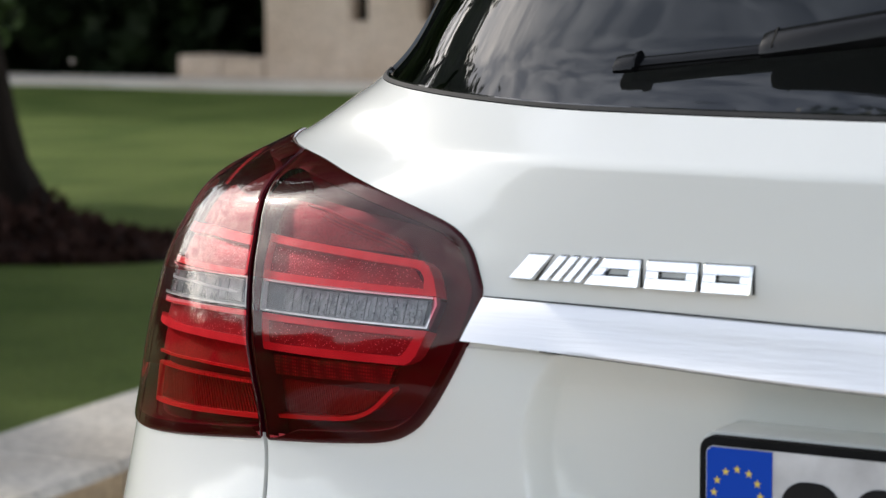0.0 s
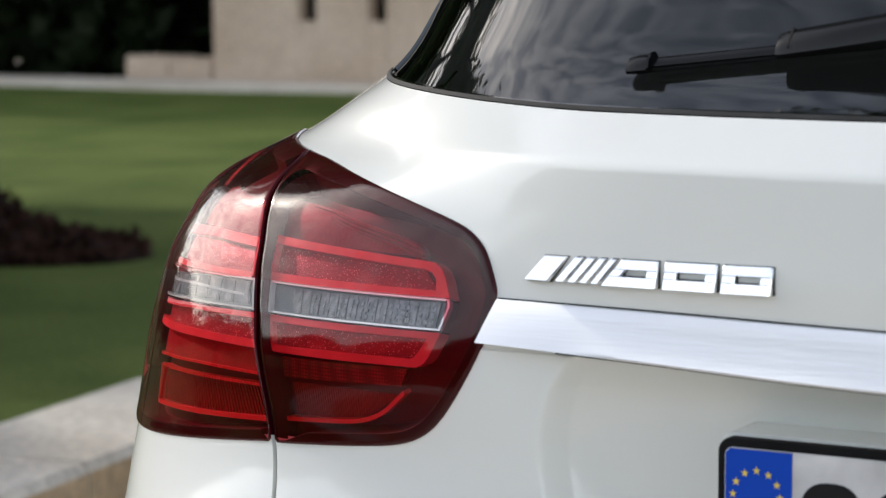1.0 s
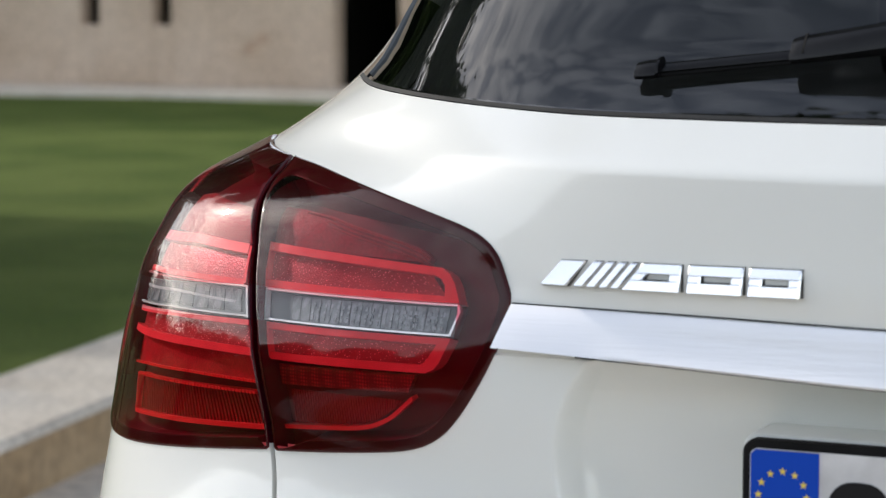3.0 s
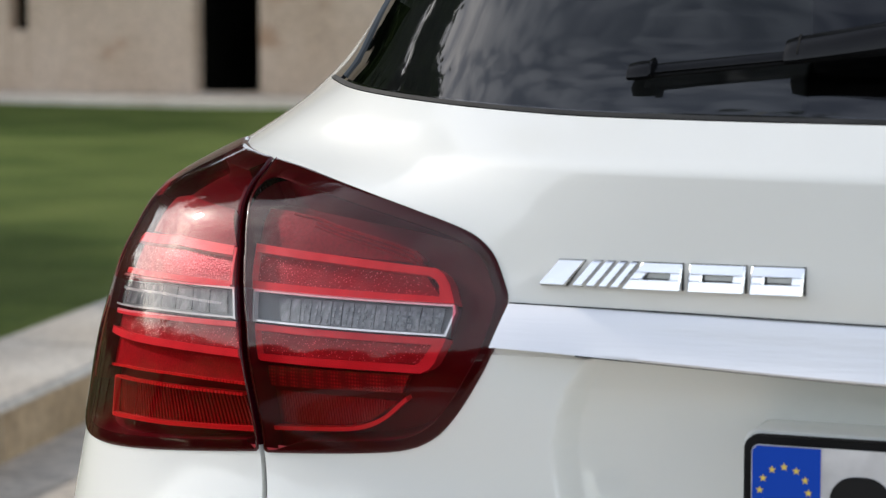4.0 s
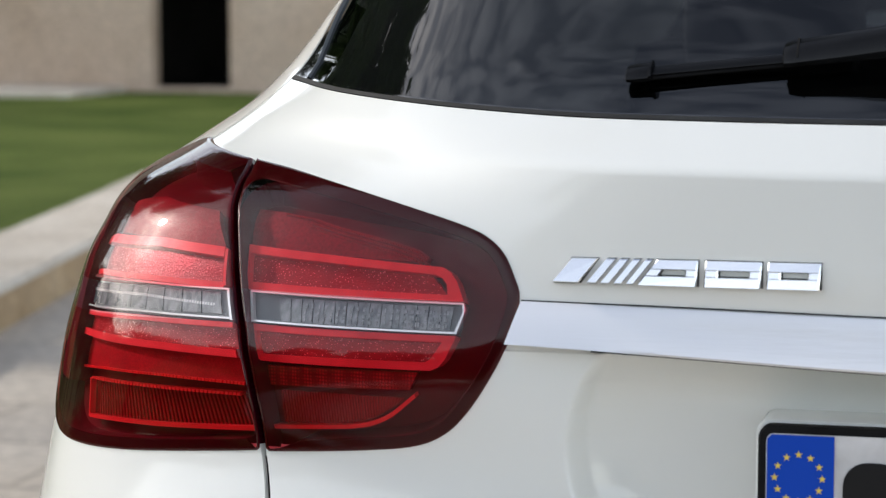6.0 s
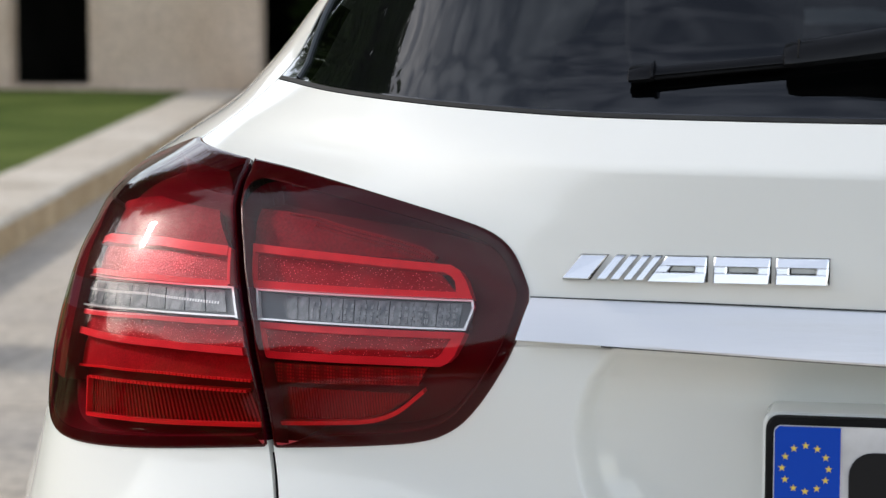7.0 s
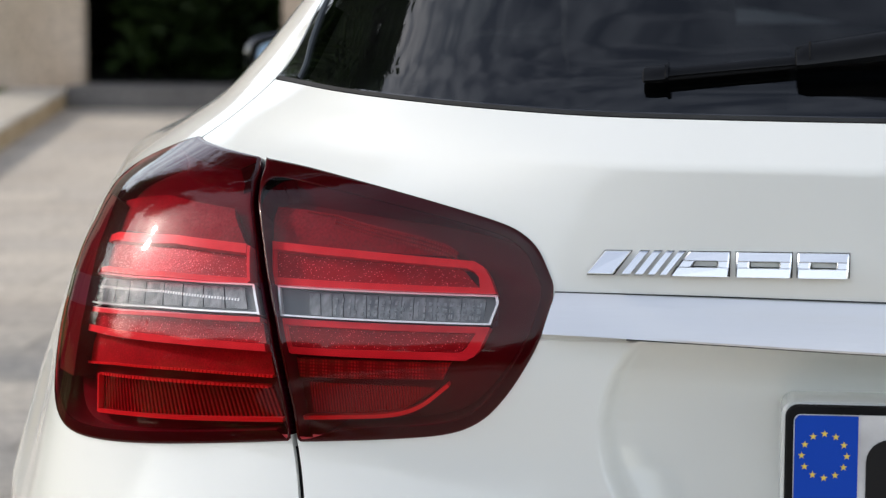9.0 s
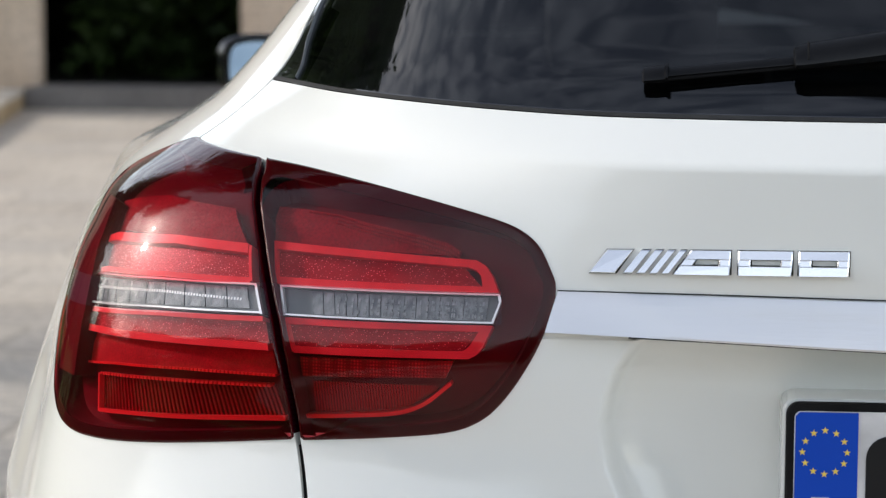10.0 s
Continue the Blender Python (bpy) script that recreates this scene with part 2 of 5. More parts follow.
RUSSET = grained("russet_leaf", (0.022, 0.010, 0.008), (0.055, 0.026, 0.02), 0.7, 60, 5, 0.1, 0.005, spec=0.08)
LEAF = material("green_leaf", (0.05, 0.085, 0.025), 0.55, spec=0.2)
lf = texture(LEAF, "ShaderNodeTexNoise", 1.4, 3)
to_base(LEAF, ramp(LEAF, lf.outputs[0], [(0.3, (0.022, 0.042, 0.012)), (0.7, (0.07, 0.11, 0.032))]).outputs[0])
# darker copy of the green leaf, with the hedges' shade in its colour
SHADE_LEAF = material("shaded_hedge_leaf", (0.02, 0.035, 0.012), 0.7, spec=0.08)
nl = texture(SHADE_LEAF, "ShaderNodeTexNoise", 1.4, 3)
to_base(SHADE_LEAF, ramp(SHADE_LEAF, nl.outputs[0], [(0.3, (0.004, 0.007, 0.003)), (0.7, (0.013, 0.022, 0.007))]).outputs[0])
# near-black base: the shade inside the building is put into the colour
SHADE_WALL = grained("shade_dark_plaster", (0.012, 0.011, 0.010), (0.03, 0.028, 0.025), 0.95, 20, 1.0, spec=0.08)


# ---- building blocks ----
def thing(name, label, category, group="", kind="", at=(0, 0, 0)):
    ob = new(name)
    ob.location = at
    return tagged(ob, label, category, group, kind)


def part(name, verts, faces, mat, parent=None, label="", smooth=True, facing=None):
    me = bpy.data.meshes.new(name)
    me.from_pydata([tuple(map(float, v)) for v in verts], [], [tuple(map(int, f)) for f in faces])
    bm = bmesh.new()
    bm.from_mesh(me)
    bmesh.ops.remove_doubles(bm, verts=bm.verts, dist=1e-6)
    bmesh.ops.recalc_face_normals(bm, faces=bm.faces)
    if facing and sum((f.normal.dot(Vector(facing)) for f in bm.faces)) < 0:
        bmesh.ops.reverse_faces(bm, faces=bm.faces)
    bm.to_mesh(me)
    bm.free()
    me.materials.append(mat)
    if smooth:
        me.shade_smooth()
        me.set_sharp_from_angle(angle=radians(38))
    ob = new(name, me)
    if parent:
        ob.parent = parent
    return tagged(ob, label) if label else ob


def grid_faces(n, m, start=0, wrap=False):
    """Quads of a grid of n rows and m columns."""
    return [(start + i * m + j, start + i * m + (j + 1) % m, start + (i + 1) * m + (j + 1) % m, start + (i + 1) * m + j)
            for i in range(n - 1) for j in range(m if wrap else m - 1)]


def joined(*pieces):
    verts, faces = [], []
    for v, f in pieces:
        k = len(verts)
        verts += [tuple(p) for p in v]
        faces += [tuple(i + k for i in q) for q in f]
    return verts, faces


def both_sides(v, f):
    """The left half and its mirror image in one mesh."""
    return joined((v, f), ([(-x, y, z) for x, y, z in v], [q[::-1] for q in f]))


def other_side(v, f):
    return [(-x, y, z) for x, y, z in v], [q[::-1] for q in f]


def block(x0, x1, y0, y1, z0, z1, bevel=0.01):
    """A box with bevelled edges."""
    bm = bmesh.new()
    bmesh.ops.create_cube(bm, size=1)
    bmesh.ops.scale(bm, vec=(x1 - x0, y1 - y0, z1 - z0), verts=bm.verts)
    bmesh.ops.translate(bm, vec=((x0 + x1) / 2, (y0 + y1) / 2, (z0 + z1) / 2), verts=bm.verts)
    if bevel:
        bmesh.ops.bevel(bm, geom=bm.edges, offset=bevel, segments=2, affect="EDGES", profile=0.6)
    bm.verts.index_update()
    out = [v.co[:] for v in bm.verts], [[v.index for v in f.verts] for f in bm.faces]
    bm.free()
    return out


def rounded(pts, rounds=2):
    """Corner cutting on a closed outline."""
    pts = np.array(pts, float)
    for _ in range(rounds):
        q = np.roll(pts, -1, 0)
        pts = np.stack([0.75 * pts + 0.25 * q, 0.25 * pts + 0.75 * q], 1).reshape(-1, 2)
    return pts


def even(pts, n, closed=False):
    """n points evenly spaced along a polyline."""
    pts = np.array(pts, float)
    if closed:
        pts = np.vstack([pts, pts[:1]])
    d = np.r_[0, np.cumsum(np.linalg.norm(np.diff(pts, axis=0), axis=1))]
    at = np.linspace(0, d[-1], n + 1)[:-1] if closed else np.linspace(0, d[-1], n)
    return np.stack([np.interp(at, d, pts[:, k]) for k in range(pts.shape[1])], 1)


def tube(path, radius, sides=10):
    """A round bar along a path; radius one number or one a point."""
    path = np.array(path, float)
    rad = np.broadcast_to(radius, len(path))
    tan = np.gradient(path, axis=0)
    tan /= np.linalg.norm(tan, axis=1, keepdims=True)
    side = np.cross(tan, (0.13, 0.21, 0.97))
    side /= np.linalg.norm(side, axis=1, keepdims=True)
    up = np.cross(side, tan)
    ang = np.linspace(0, 2 * np.pi, sides, endpoint=False)
    v = path[:, None] + rad[:, None, None] * (np.cos(ang)[None, :, None] * side[:, None] + np.sin(ang)[None, :, None] * up[:, None])
    f = grid_faces(len(path), sides, wrap=True)
    n = len(path) * sides
    return list(v.reshape(-1, 3)), f + [tuple(range(sides))[::-1], tuple(range(n - sides, n))]


def plate_shape(outline, depth, place, bevel=0.0):
    """A flat outline (u, v) pushed out by depth with a chamfered rim; place(u, v, w) gives the point in space."""
    o = np.array(outline, float)
    c = o.mean(0)
    inner = c + (o - c) * (1 - bevel / max(np.abs(o - c).max(), 1e-6)) if bevel else o
    rings = [(o, 0.0), (o, depth - bevel), (inner, depth)] if bevel else [(o, 0.0), (o, depth)]
    v = [place(u, w, d) for ring, d in rings for u, w in ring]
    n = len(o)
    f = grid_faces(len(rings), n, wrap=True)
    return v, f + [tuple(range((len(rings) - 1) * n, len(rings) * n)), tuple(range(n))[::-1]]


# ---- the car's skin: plan sections that change with height ----
REACH = 0.62
HEIGHTS = np.array([0.74, 0.84, 0.92, 0.98, 1.02, 1.05, 1.075, 1.10, 1.16])
SWELL = np.array([
    [19.3, 6.7, 4.2, 31.6, 65.1, 81.3, 73.3, 86.8, 97.7],
    [20.5, 9.6, 0.4, 3.9, 27.0, 62.4, 47.0, 56.9, 63.8],
    [28.2, 11.4, -4.2, 7.1, 24.5, 47.8, 28.9, 27.3, 31.4],
    [30.0, 17.6, -1.3, -10.5, 0.6, 25.8, 3.0, 3.5, 14.6],
    [34.8, 22.7, 1.1, -22.8, -26.3, -6.7, -22.8, -23.9, -3.0],
    [30.1, 14.4, -3.9, -42.7, -74.2, -67.9, -69.3, -68.5, -60.0],
    [-11.4, -20.1, -39.6, -68.1, -93.8, -103.6, -106.0, -104.5, -98.0],
    [-55.7, -58.3, -75.0, -94.0, -117.1, -136.7, -132.8, -129.0, -125.9],
    [-105.5, -113.1, -125.2, -144.3, -162.5, -174.9, -178.1, -177.6, -179.8]]) / 1000.0
STATIONS = np.linspace(0, 1, 9)
_t = np.linspace(0, np.pi / 2, 4000)
_bx, _by = -0.85 * np.sin(_t) ** 0.4, REACH * (1 - np.cos(_t) ** (1 / 1.1))
_run = np.r_[0, np.cumsum(np.hypot(np.diff(_bx), np.diff(_by)))]
LONG = float(_run[-1])
_s = np.linspace(0, LONG, 641)
BX, BY = np.interp(_s, _run, _bx), np.interp(_s, _run, _by)
_tx, _ty = np.gradient(BX), np.gradient(BY)
_n = np.hypot(_tx, _ty)
NX, NY = _ty / _n, -_tx / _n
if NY[0] > 0:
    NX, NY = -NX, -NY
NX = np.where(np.arange(641) < 3, 0, NX)


def spline(xk, yk, x):
    """Cubic through knots; yk may hold several columns."""
    m = np.gradient(yk, xk, axis=0)
    i = np.clip(np.searchsorted(xk, x) - 1, 0, len(xk) - 2)
    h = (xk[i + 1] - xk[i])
    u = (x - xk[i]) / h
    if yk.ndim > 1:
        h, u = h[:, None], u[:, None]
    return ((2 * u**3 - 3 * u**2 + 1) * yk[i] + (u**3 - 2 * u**2 + u) * h * m[i]
            + (-2 * u**3 + 3 * u**2) * yk[i + 1] + (u**3 - u**2) * h * m[i + 1])


def swell(a, z):
    """How far the skin stands out from the base curve, with the tailgate's crease at 1.051 m."""
    d = smooth_swell(a, z)
    fade = 1 - np.clip((a - 0.34) / 0.20, 0, 1)
    fade = fade * fade * (3 - 2 * fade)
    low, high = smooth_swell(a, np.full_like(z, 0.98)), smooth_swell(a, np.full_like(z, 1.080))
    steep = 1.45
    lean = (high + 0.029 * steep - low) / 0.071
    l1, l2 = low + (z - 0.98) * lean, high + (1.080 - z) * steep
    k = 0.006
    h = np.clip(0.5 + 0.5 * (l2 - l1) / k, 0, 1)
    crease = l2 * (1 - h) + l1 * h - k * h * (1 - h)
    w = fade * np.clip((z - 0.965) / 0.03, 0, 1) * np.clip((1.086 - z) / 0.006, 0, 1)
    return d + w * (crease - d)


def smooth_swell(a, z):
    """The skin's smooth form: a cubic through the stations and heights."""
    zc = np.clip(z, 0.74, 1.16)
    rows = spline(HEIGHTS, SWELL, zc)
    s = np.clip(a / LONG, 0, 1)
    i = np.clip(np.searchsorted(STATIONS, s) - 1, 0, 7)
    m = np.gradient(rows, STATIONS, axis=1)
    k = np.arange(len(a))
    h = 0.125
    u = (s - STATIONS[i]) / h
    d = ((2 * u**3 - 3 * u**2 + 1) * rows[k, i] + (u**3 - 2 * u**2 + u) * h * m[k, i]
         + (-2 * u**3 + 3 * u**2) * rows[k, i + 1] + (u**3 - u**2) * h * m[k, i + 1])
    over = np.maximum(z - 1.16, 0)
    steep = np.interp(s, [0, 0.45, 0.7, 1], [0.82, 0.80, 0.6, 0.5])
    d = d - steep * over - np.interp(s, [0, 0.6, 1], [0, 0.2, 0.4]) * over**2
    under = np.maximum(0.74 - z, 0)
    return d - 0.9 * np.maximum(under - 0.12, 0) ** 1.6 + 0.06 * np.minimum(under, 0.12)


def half_width(z):
    """Half the body's width along the doors."""
    return np.interp(z, [0.2, 0.3, 0.5, 0.7, 0.85, 0.95, 1.0, 1.05, 1.10, 1.16, 1.3, 1.42, 1.5], [0.80, 0.87, 0.90, 0.90, 0.885, 0.865, 0.84, 0.785, 0.73, 0.685, 0.63, 0.55, 0.40])


def nose(z):
    """Where the front ends at a height: bumper, bonnet, windscreen."""
    return np.interp(z, [0.2, 0.45, 0.70, 0.80, 0.95, 1.02, 1.16, 1.30, 1.42, 1.5], [4.25, 4.38, 4.36, 4.22, 3.60, 3.05, 2.72, 2.40, 2.05, 1.7])


def skin(a, z):
    """The car's left skin: a runs from the middle of the tail round the corner and forward along the side."""
    a, z = np.broadcast_arrays(np.asarray(a, float), np.asarray(z, float))
    shape = a.shape
    a, z = a.ravel(), z.ravel()
    ar = np.clip(a, 0, LONG)
    d = swell(ar, z)
    x = np.interp(ar, _s, BX) + np.interp(ar, _s, NX) * d
    y = np.interp(ar, _s, BY) + np.interp(ar, _s, NY) * d
    ahead = np.maximum(a - LONG, 0)
    k = np.clip(ahead / 0.55, 0, 1)
    k = k * k * (3 - 2 * k)
    tip = nose(z)
    flat = tip - 0.75
    yy = y + ahead
    wide = np.where(a > LONG, (1 - k) * -x + k * half_width(z), -x)
    f = np.clip((yy - flat) / 0.75, 0, 1)
    wide = np.where(a > LONG, wide * (1 - f**2.6) ** (1 / 2.0), wide)
    x = np.where(a > LONG, -wide, x)
    y = np.where(a > LONG, np.minimum(yy, tip), y)
    return np.stack([x, y, z], -1).reshape(*shape, 3)


def skin_off(a, z, off):
    """A point off metres outside the skin."""
    a, z = np.broadcast_arrays(np.asarray(a, float), np.asarray(z, float))
    e = 0.002
    du = skin(a + e, z) - skin(np.maximum(a - e, 0), z)
    dz = skin(a, z + e) - skin(a, z - e)
    n = np.cross(dz, du)
    n /= np.linalg.norm(n, axis=-1, keepdims=True) + 1e-12
    return skin(a, z) + n * np.asarray(off)[..., None]


def inside(poly, a, z):
    """Which points lie in a closed outline."""
    hit = np.zeros(np.shape(a), bool)
    for (a0, z0), (a1, z1) in zip(poly, np.roll(poly, -1, 0)):
        cross = ((z0 > z) != (z1 > z)) & (a < (a1 - a0) * (z - z0) / (z1 - z0 + 1e-12) + a0)
        hit ^= cross
    return hit


def smoothstep(x, lo, hi):
    u = np.clip((x - lo) / (hi - lo), 0, 1)
    return u * u * (3 - 2 * u)


def shut_line(z):
    """Arc at which tailgate and body meet."""
    return np.interp(z, [0.55, 0.70, 0.807, 0.847, 0.874, 0.904, 0.93, 0.955, 0.978, 1.003, 1.020, 1.033, 1.0415, 1.045, 1.048, 1.0495, 1.065, 1.08, 1.094, 1.11, 1.16, 1.30, 1.45],
                     [0.54, 0.565, 0.588, 0.5985, 0.602, 0.6075, 0.6155, 0.627, 0.639, 0.653, 0.667, 0.685, 0.703, 0.766, 0.836, 0.852, 0.851, 0.855, 0.861, 0.868, 0.89, 0.93, 0.96])


def glass_line(a):
    """Height of the rear window's lower edge."""
    knots = np.array([0, 0.15, 0.30, 0.40, 0.475, 0.56, 0.65, 0.75, 0.854, 0.95]), np.array([1.0803, 1.0803, 1.0803, 1.0810, 1.0835, 1.0870, 1.0903, 1.0930, 1.0948, 1.096])
    return spline(*knots, np.asarray(a, float))


def scoop_edge(z):
    """Arc at which the number plate's hollow begins."""
    return np.interp(z, [0.66, 0.70, 0.76, 0.80, 0.834, 0.85, 0.867, 0.886, 0.905, 0.926, 0.94], [0.25, 0.29, 0.335, 0.360, 0.375, 0.3785, 0.380, 0.377, 0.371, 0.358, 0.347])


def by_the_gap(poly):
    """1 away from the gap between the two lamps, less beside it."""
    d = np.abs(poly[:, :1] - shut_line(poly[:, 1:]))
    return np.where((poly[:, 1:] > 0.846) & (poly[:, 1:] < 1.0405), np.clip((d - 0.004) / 0.03, 0.22, 1), 1.0)


def shrunk(poly, k):
    """The outline pulled in by k metres, each point along its own normal."""
    t = np.roll(poly, -1, 0) - np.roll(poly, 1, 0)
    n = np.stack([-t[:, 1], t[:, 0]], 1) / (np.linalg.norm(t, axis=1, keepdims=True) + 1e-9)
    area = np.sum(poly[:, 0] * np.roll(poly[:, 1], -1) - np.roll(poly[:, 0], -1) * poly[:, 1])
    n = n * np.sign(area)
    inward = poly.mean(0) - poly
    n = n + 0.7 * inward / (np.linalg.norm(inward, axis=1, keepdims=True) + 1e-9)
    return poly + k * n / (np.linalg.norm(n, axis=1, keepdims=True) + 1e-9)


def patch(outline, rings, n):
    """A sheet on the skin inside an outline: rings of (share of the way out, or 1 + inset in mm; offset from the skin)."""
    o = even(outline, n, closed=True)
    c = o.mean(0)
    lines, last_in = [], o
    for k, _ in rings:
        if k < 1:
            p = c + (last_in - c) * k
        elif k == 1:
            p = o
        else:
            p = o + (shrunk(o, (k - 1) / 1000) - o) * (by_the_gap(o) if k > 6 else 1)
            # smooth the inset line where it would fold over itself in a corner
            way = np.roll(o, -1, 0) - np.roll(o, 1, 0)
            for _ in range(60 if k > 2.5 else 0):
                now = np.roll(p, -1, 0) - np.roll(p, 1, 0)
                bad = np.sum(now * way, 1) < 0.25 * np.sum(way * way, 1)
                bad |= np.roll(bad, 1) | np.roll(bad, -1)
                p = np.where(bad[:, None], (np.roll(p, 2, 0) + np.roll(p, -2, 0)) / 2, p)
            last_in = p
        lines.append(p)
    P, first = np.array(lines), sum(k >= 1 for k, _ in rings)
    if first < len(rings):
        # the inner rings settle evenly between the rim and the middle
        for _ in range(700):
            P[first:] = (np.roll(P[first:], 1, 1) + np.roll(P[first:], -1, 1) + P[first - 1:-1]
                         + np.concatenate([P[first + 1:], np.broadcast_to(c, (1, n, 2))])) / 4
            c = P[-1].mean(0)
    v = []
    for p, (_, off) in zip(P, rings):
        v += list(skin_off(p[:, 0], p[:, 1], np.full(n, off)))
    f = grid_faces(len(rings), n, wrap=True)
    last = (len(rings) - 1) * n
    v.append(skin_off(c[:1], c[1:], np.array([rings[-1][1]]))[0])
    return v, f + [(last + j, last + (j + 1) % n, len(v) - 1) for j in range(n)]


def band(top, bottom, front, back, n=40, m=3):
    """A strip on the skin between two edges, with sides that go back into the body."""
    t, b = even(top, n), even(bottom, n)
    rows = [(t, back)] + [(t + (b - t) * k, front) for k in np.linspace(0, 1, m)] + [(b, back)]
    v = []
    for p, off in rows:
        v += list(skin_off(p[:, 0], p[:, 1], np.full(n, off)))
    r = len(rows)
    return v, grid_faces(r, n) + [tuple(i * n for i in range(r)), tuple(i * n + n - 1 for i in range(r))[::-1]]


# ---- the car ----
car = thing("car", "white hatchback car parked on pale paving, tailgate closed", "car")

GAP = 0.0024


def softened(pts, rounds=2):
    """Corner cutting on an open line; its two ends stay."""
    pts = np.array(pts, float)
    for _ in range(rounds):
        cut = np.stack([0.75 * pts[:-1] + 0.25 * pts[1:], 0.25 * pts[:-1] + 0.75 * pts[1:]], 1).reshape(-1, 2)
        pts = np.vstack([pts[:1], cut, pts[-1:]])
    return pts


def gap_edge(side, z0=0.8485, z1=1.0385, n=34):
    zs = np.linspace(z0, z1, n)
    return np.c_[shut_line(zs) + side, zs]


INNER = np.vstack([softened([(0.6985, 1.0412), (0.634, 1.0370), (0.567, 1.0295), (0.519, 1.0218), (0.480, 1.0138), (0.450, 1.0062), (0.4365, 0.9995), (0.4265, 0.9905), (0.4195, 0.977), (0.4125, 0.9615),
                             (0.4225, 0.926), (0.4365, 0.900), (0.450, 0.8810), (0.464, 0.867), (0.485, 0.8572), (0.525, 0.8522), (0.5945, 0.8462)]), gap_edge(-GAP)])
OUTER = np.vstack([gap_edge(GAP), softened([(0.7060, 1.0414), (0.766, 1.0450), (0.836, 1.0482), (0.851, 1.0497), (0.862, 1.0480), (0.879, 1.0415), (0.893, 1.0330), (0.899, 1.0235), (0.895, 1.010), (0.887, 0.994),
                             (0.878, 0.973), (0.869, 0.950), (0.861, 0.924), (0.854, 0.901), (0.846, 0.879), (0.839, 0.862), (0.828, 0.8485), (0.810, 0.8370), (0.787, 0.8305), (0.755, 0.8300), (0.715, 0.8330), (0.655, 0.8400), (0.6015, 0.8464)])])


def lamp_opening(a, z):
    """Where the sheet metal is cut away behind the lamps."""
    near = (np.abs(a - shut_line(z)) < 0.014) & (z > 0.8478) & (z < 1.0405)
    small = [p.mean(0) + (p - p.mean(0)) * 0.965 for p in (INNER, OUTER)]
    return inside(shrunk(INNER, 0.006), a, z) | inside(shrunk(OUTER, 0.006), a, z) | inside(small[0], a, z) | inside(small[1], a, z) | near


def skin_mesh(A, Z, off, keep=None):
    P = skin_off(A, Z, off)
    n, m = A.shape
    f = grid_faces(n, m)
    if keep is not None:
        k = keep.ravel()
        f = [q for q in f if not all(k[i] for i in q)]
    return list(P.reshape(-1, 3)), f


def tailgate_panel():
    zs = np.r_[np.linspace(0.62, 0.80, 24), np.linspace(0.805, 0.888, 36), np.linspace(0.890, 0.928, 30), np.linspace(0.931, 1.03, 28), np.linspace(1.033, 1.06, 16)]
    up = np.linspace(0, 1, 10)[1:]
    u = np.r_[np.linspace(0, 0.42, 30), np.linspace(0.43, 0.68, 120), np.linspace(0.685, 1.0, 64)]
    A, Z, O = [], [], []
    for z in zs:
        A.append(u * (shut_line(z) - 0.002))
        Z.append(np.full(len(u), z))
    for w in up:
        a = u * (shut_line(1.06) - 0.002)
        for _ in range(3):
            z = 1.06 + (glass_line(a) - 1.06) * w
            a = u * (shut_line(z) - 0.002)
        A.append(a)
        Z.append(z)
    A, Z = np.array(A), np.array(Z)
    O = np.zeros_like(A)
    # the hollow round the number plate
    side = np.clip((scoop_edge(Z) - A + 0.003) / 0.068, 0, 1)
    roof = np.clip((0.9272 - Z) / 0.034, 0, 1)
    bowl = np.sqrt(np.maximum(1 - (1 - side) ** 2, 0)) * smoothstep(side, 0.0, 0.17)
    arch = np.sqrt(np.maximum(1 - (1 - roof) ** 2, 0))
    y = skin(A, Z)[..., 1]
    O = -bowl * arch * np.maximum(0.048 - y, 0.034)
    # below the trim the sheet steps back a little
    O = O - 0.0015 * (np.abs(Z - 0.9435) < 0.0165) * (A < 0.43)
    hole = lamp_opening(A, Z)
    # returned edges
    A = np.c_[A, A[:, -1:], A[:, -1:]]
    Z = np.c_[Z, Z[:, -1:], Z[:, -1:]]
    O = np.c_[O, O[:, -1:] - 0.0012, O[:, -1:] - 0.014]
    hole = np.c_[hole, hole[:, -1:], hole[:, -1:]]
    A, Z = np.vstack([A, A[-1:]]), np.vstack([Z, Z[-1:] + 0.001])
    O, hole = np.vstack([O, O[-1:] - 0.012]), np.vstack([hole, hole[-1:]])
    return skin_mesh(A, Z, O, hole)


tailgate = part("tailgate", *both_sides(*tailgate_panel()), PAINT, car, "white painted tailgate with a soft crease and plate hollow")


def body_rows():
    """Columns of the body side from the shut line to the nose, with lines on the window edges."""
    ys = [0.75, 0.80, 1.0, 1.2, 1.4, 1.55, 1.60, 1.8, 2.0, 2.2, 2.35, 2.5, 2.7, 2.9, 3.1, 3.3, 3.5, 3.6, 3.7, 3.8, 3.9, 4.0, 4.08, 4.15, 4.2, 4.25, 4.29, 4.32, 4.35, 4.37, 4.38]
    return np.r_[LONG + np.linspace(0.02, 0.12, 4), LONG + np.array(ys) - REACH]


def body_shell(z_list, first):
    A, Z = [], []
    tail = np.r_[np.linspace(0, 0.5, 80), np.linspace(0.51, 1, 34)]
    run = body_rows()
    for z in z_list:
        a0 = float(first(z))
        A.append(np.r_[a0, a0 + (LONG - a0) * tail, run])
        Z.append(np.full(len(tail) + len(run) + 1, z))
    A, Z = np.array(A), np.array(Z)
    O = np.zeros_like(A)
    O[:, 0] = -0.014
    return A, Z, O


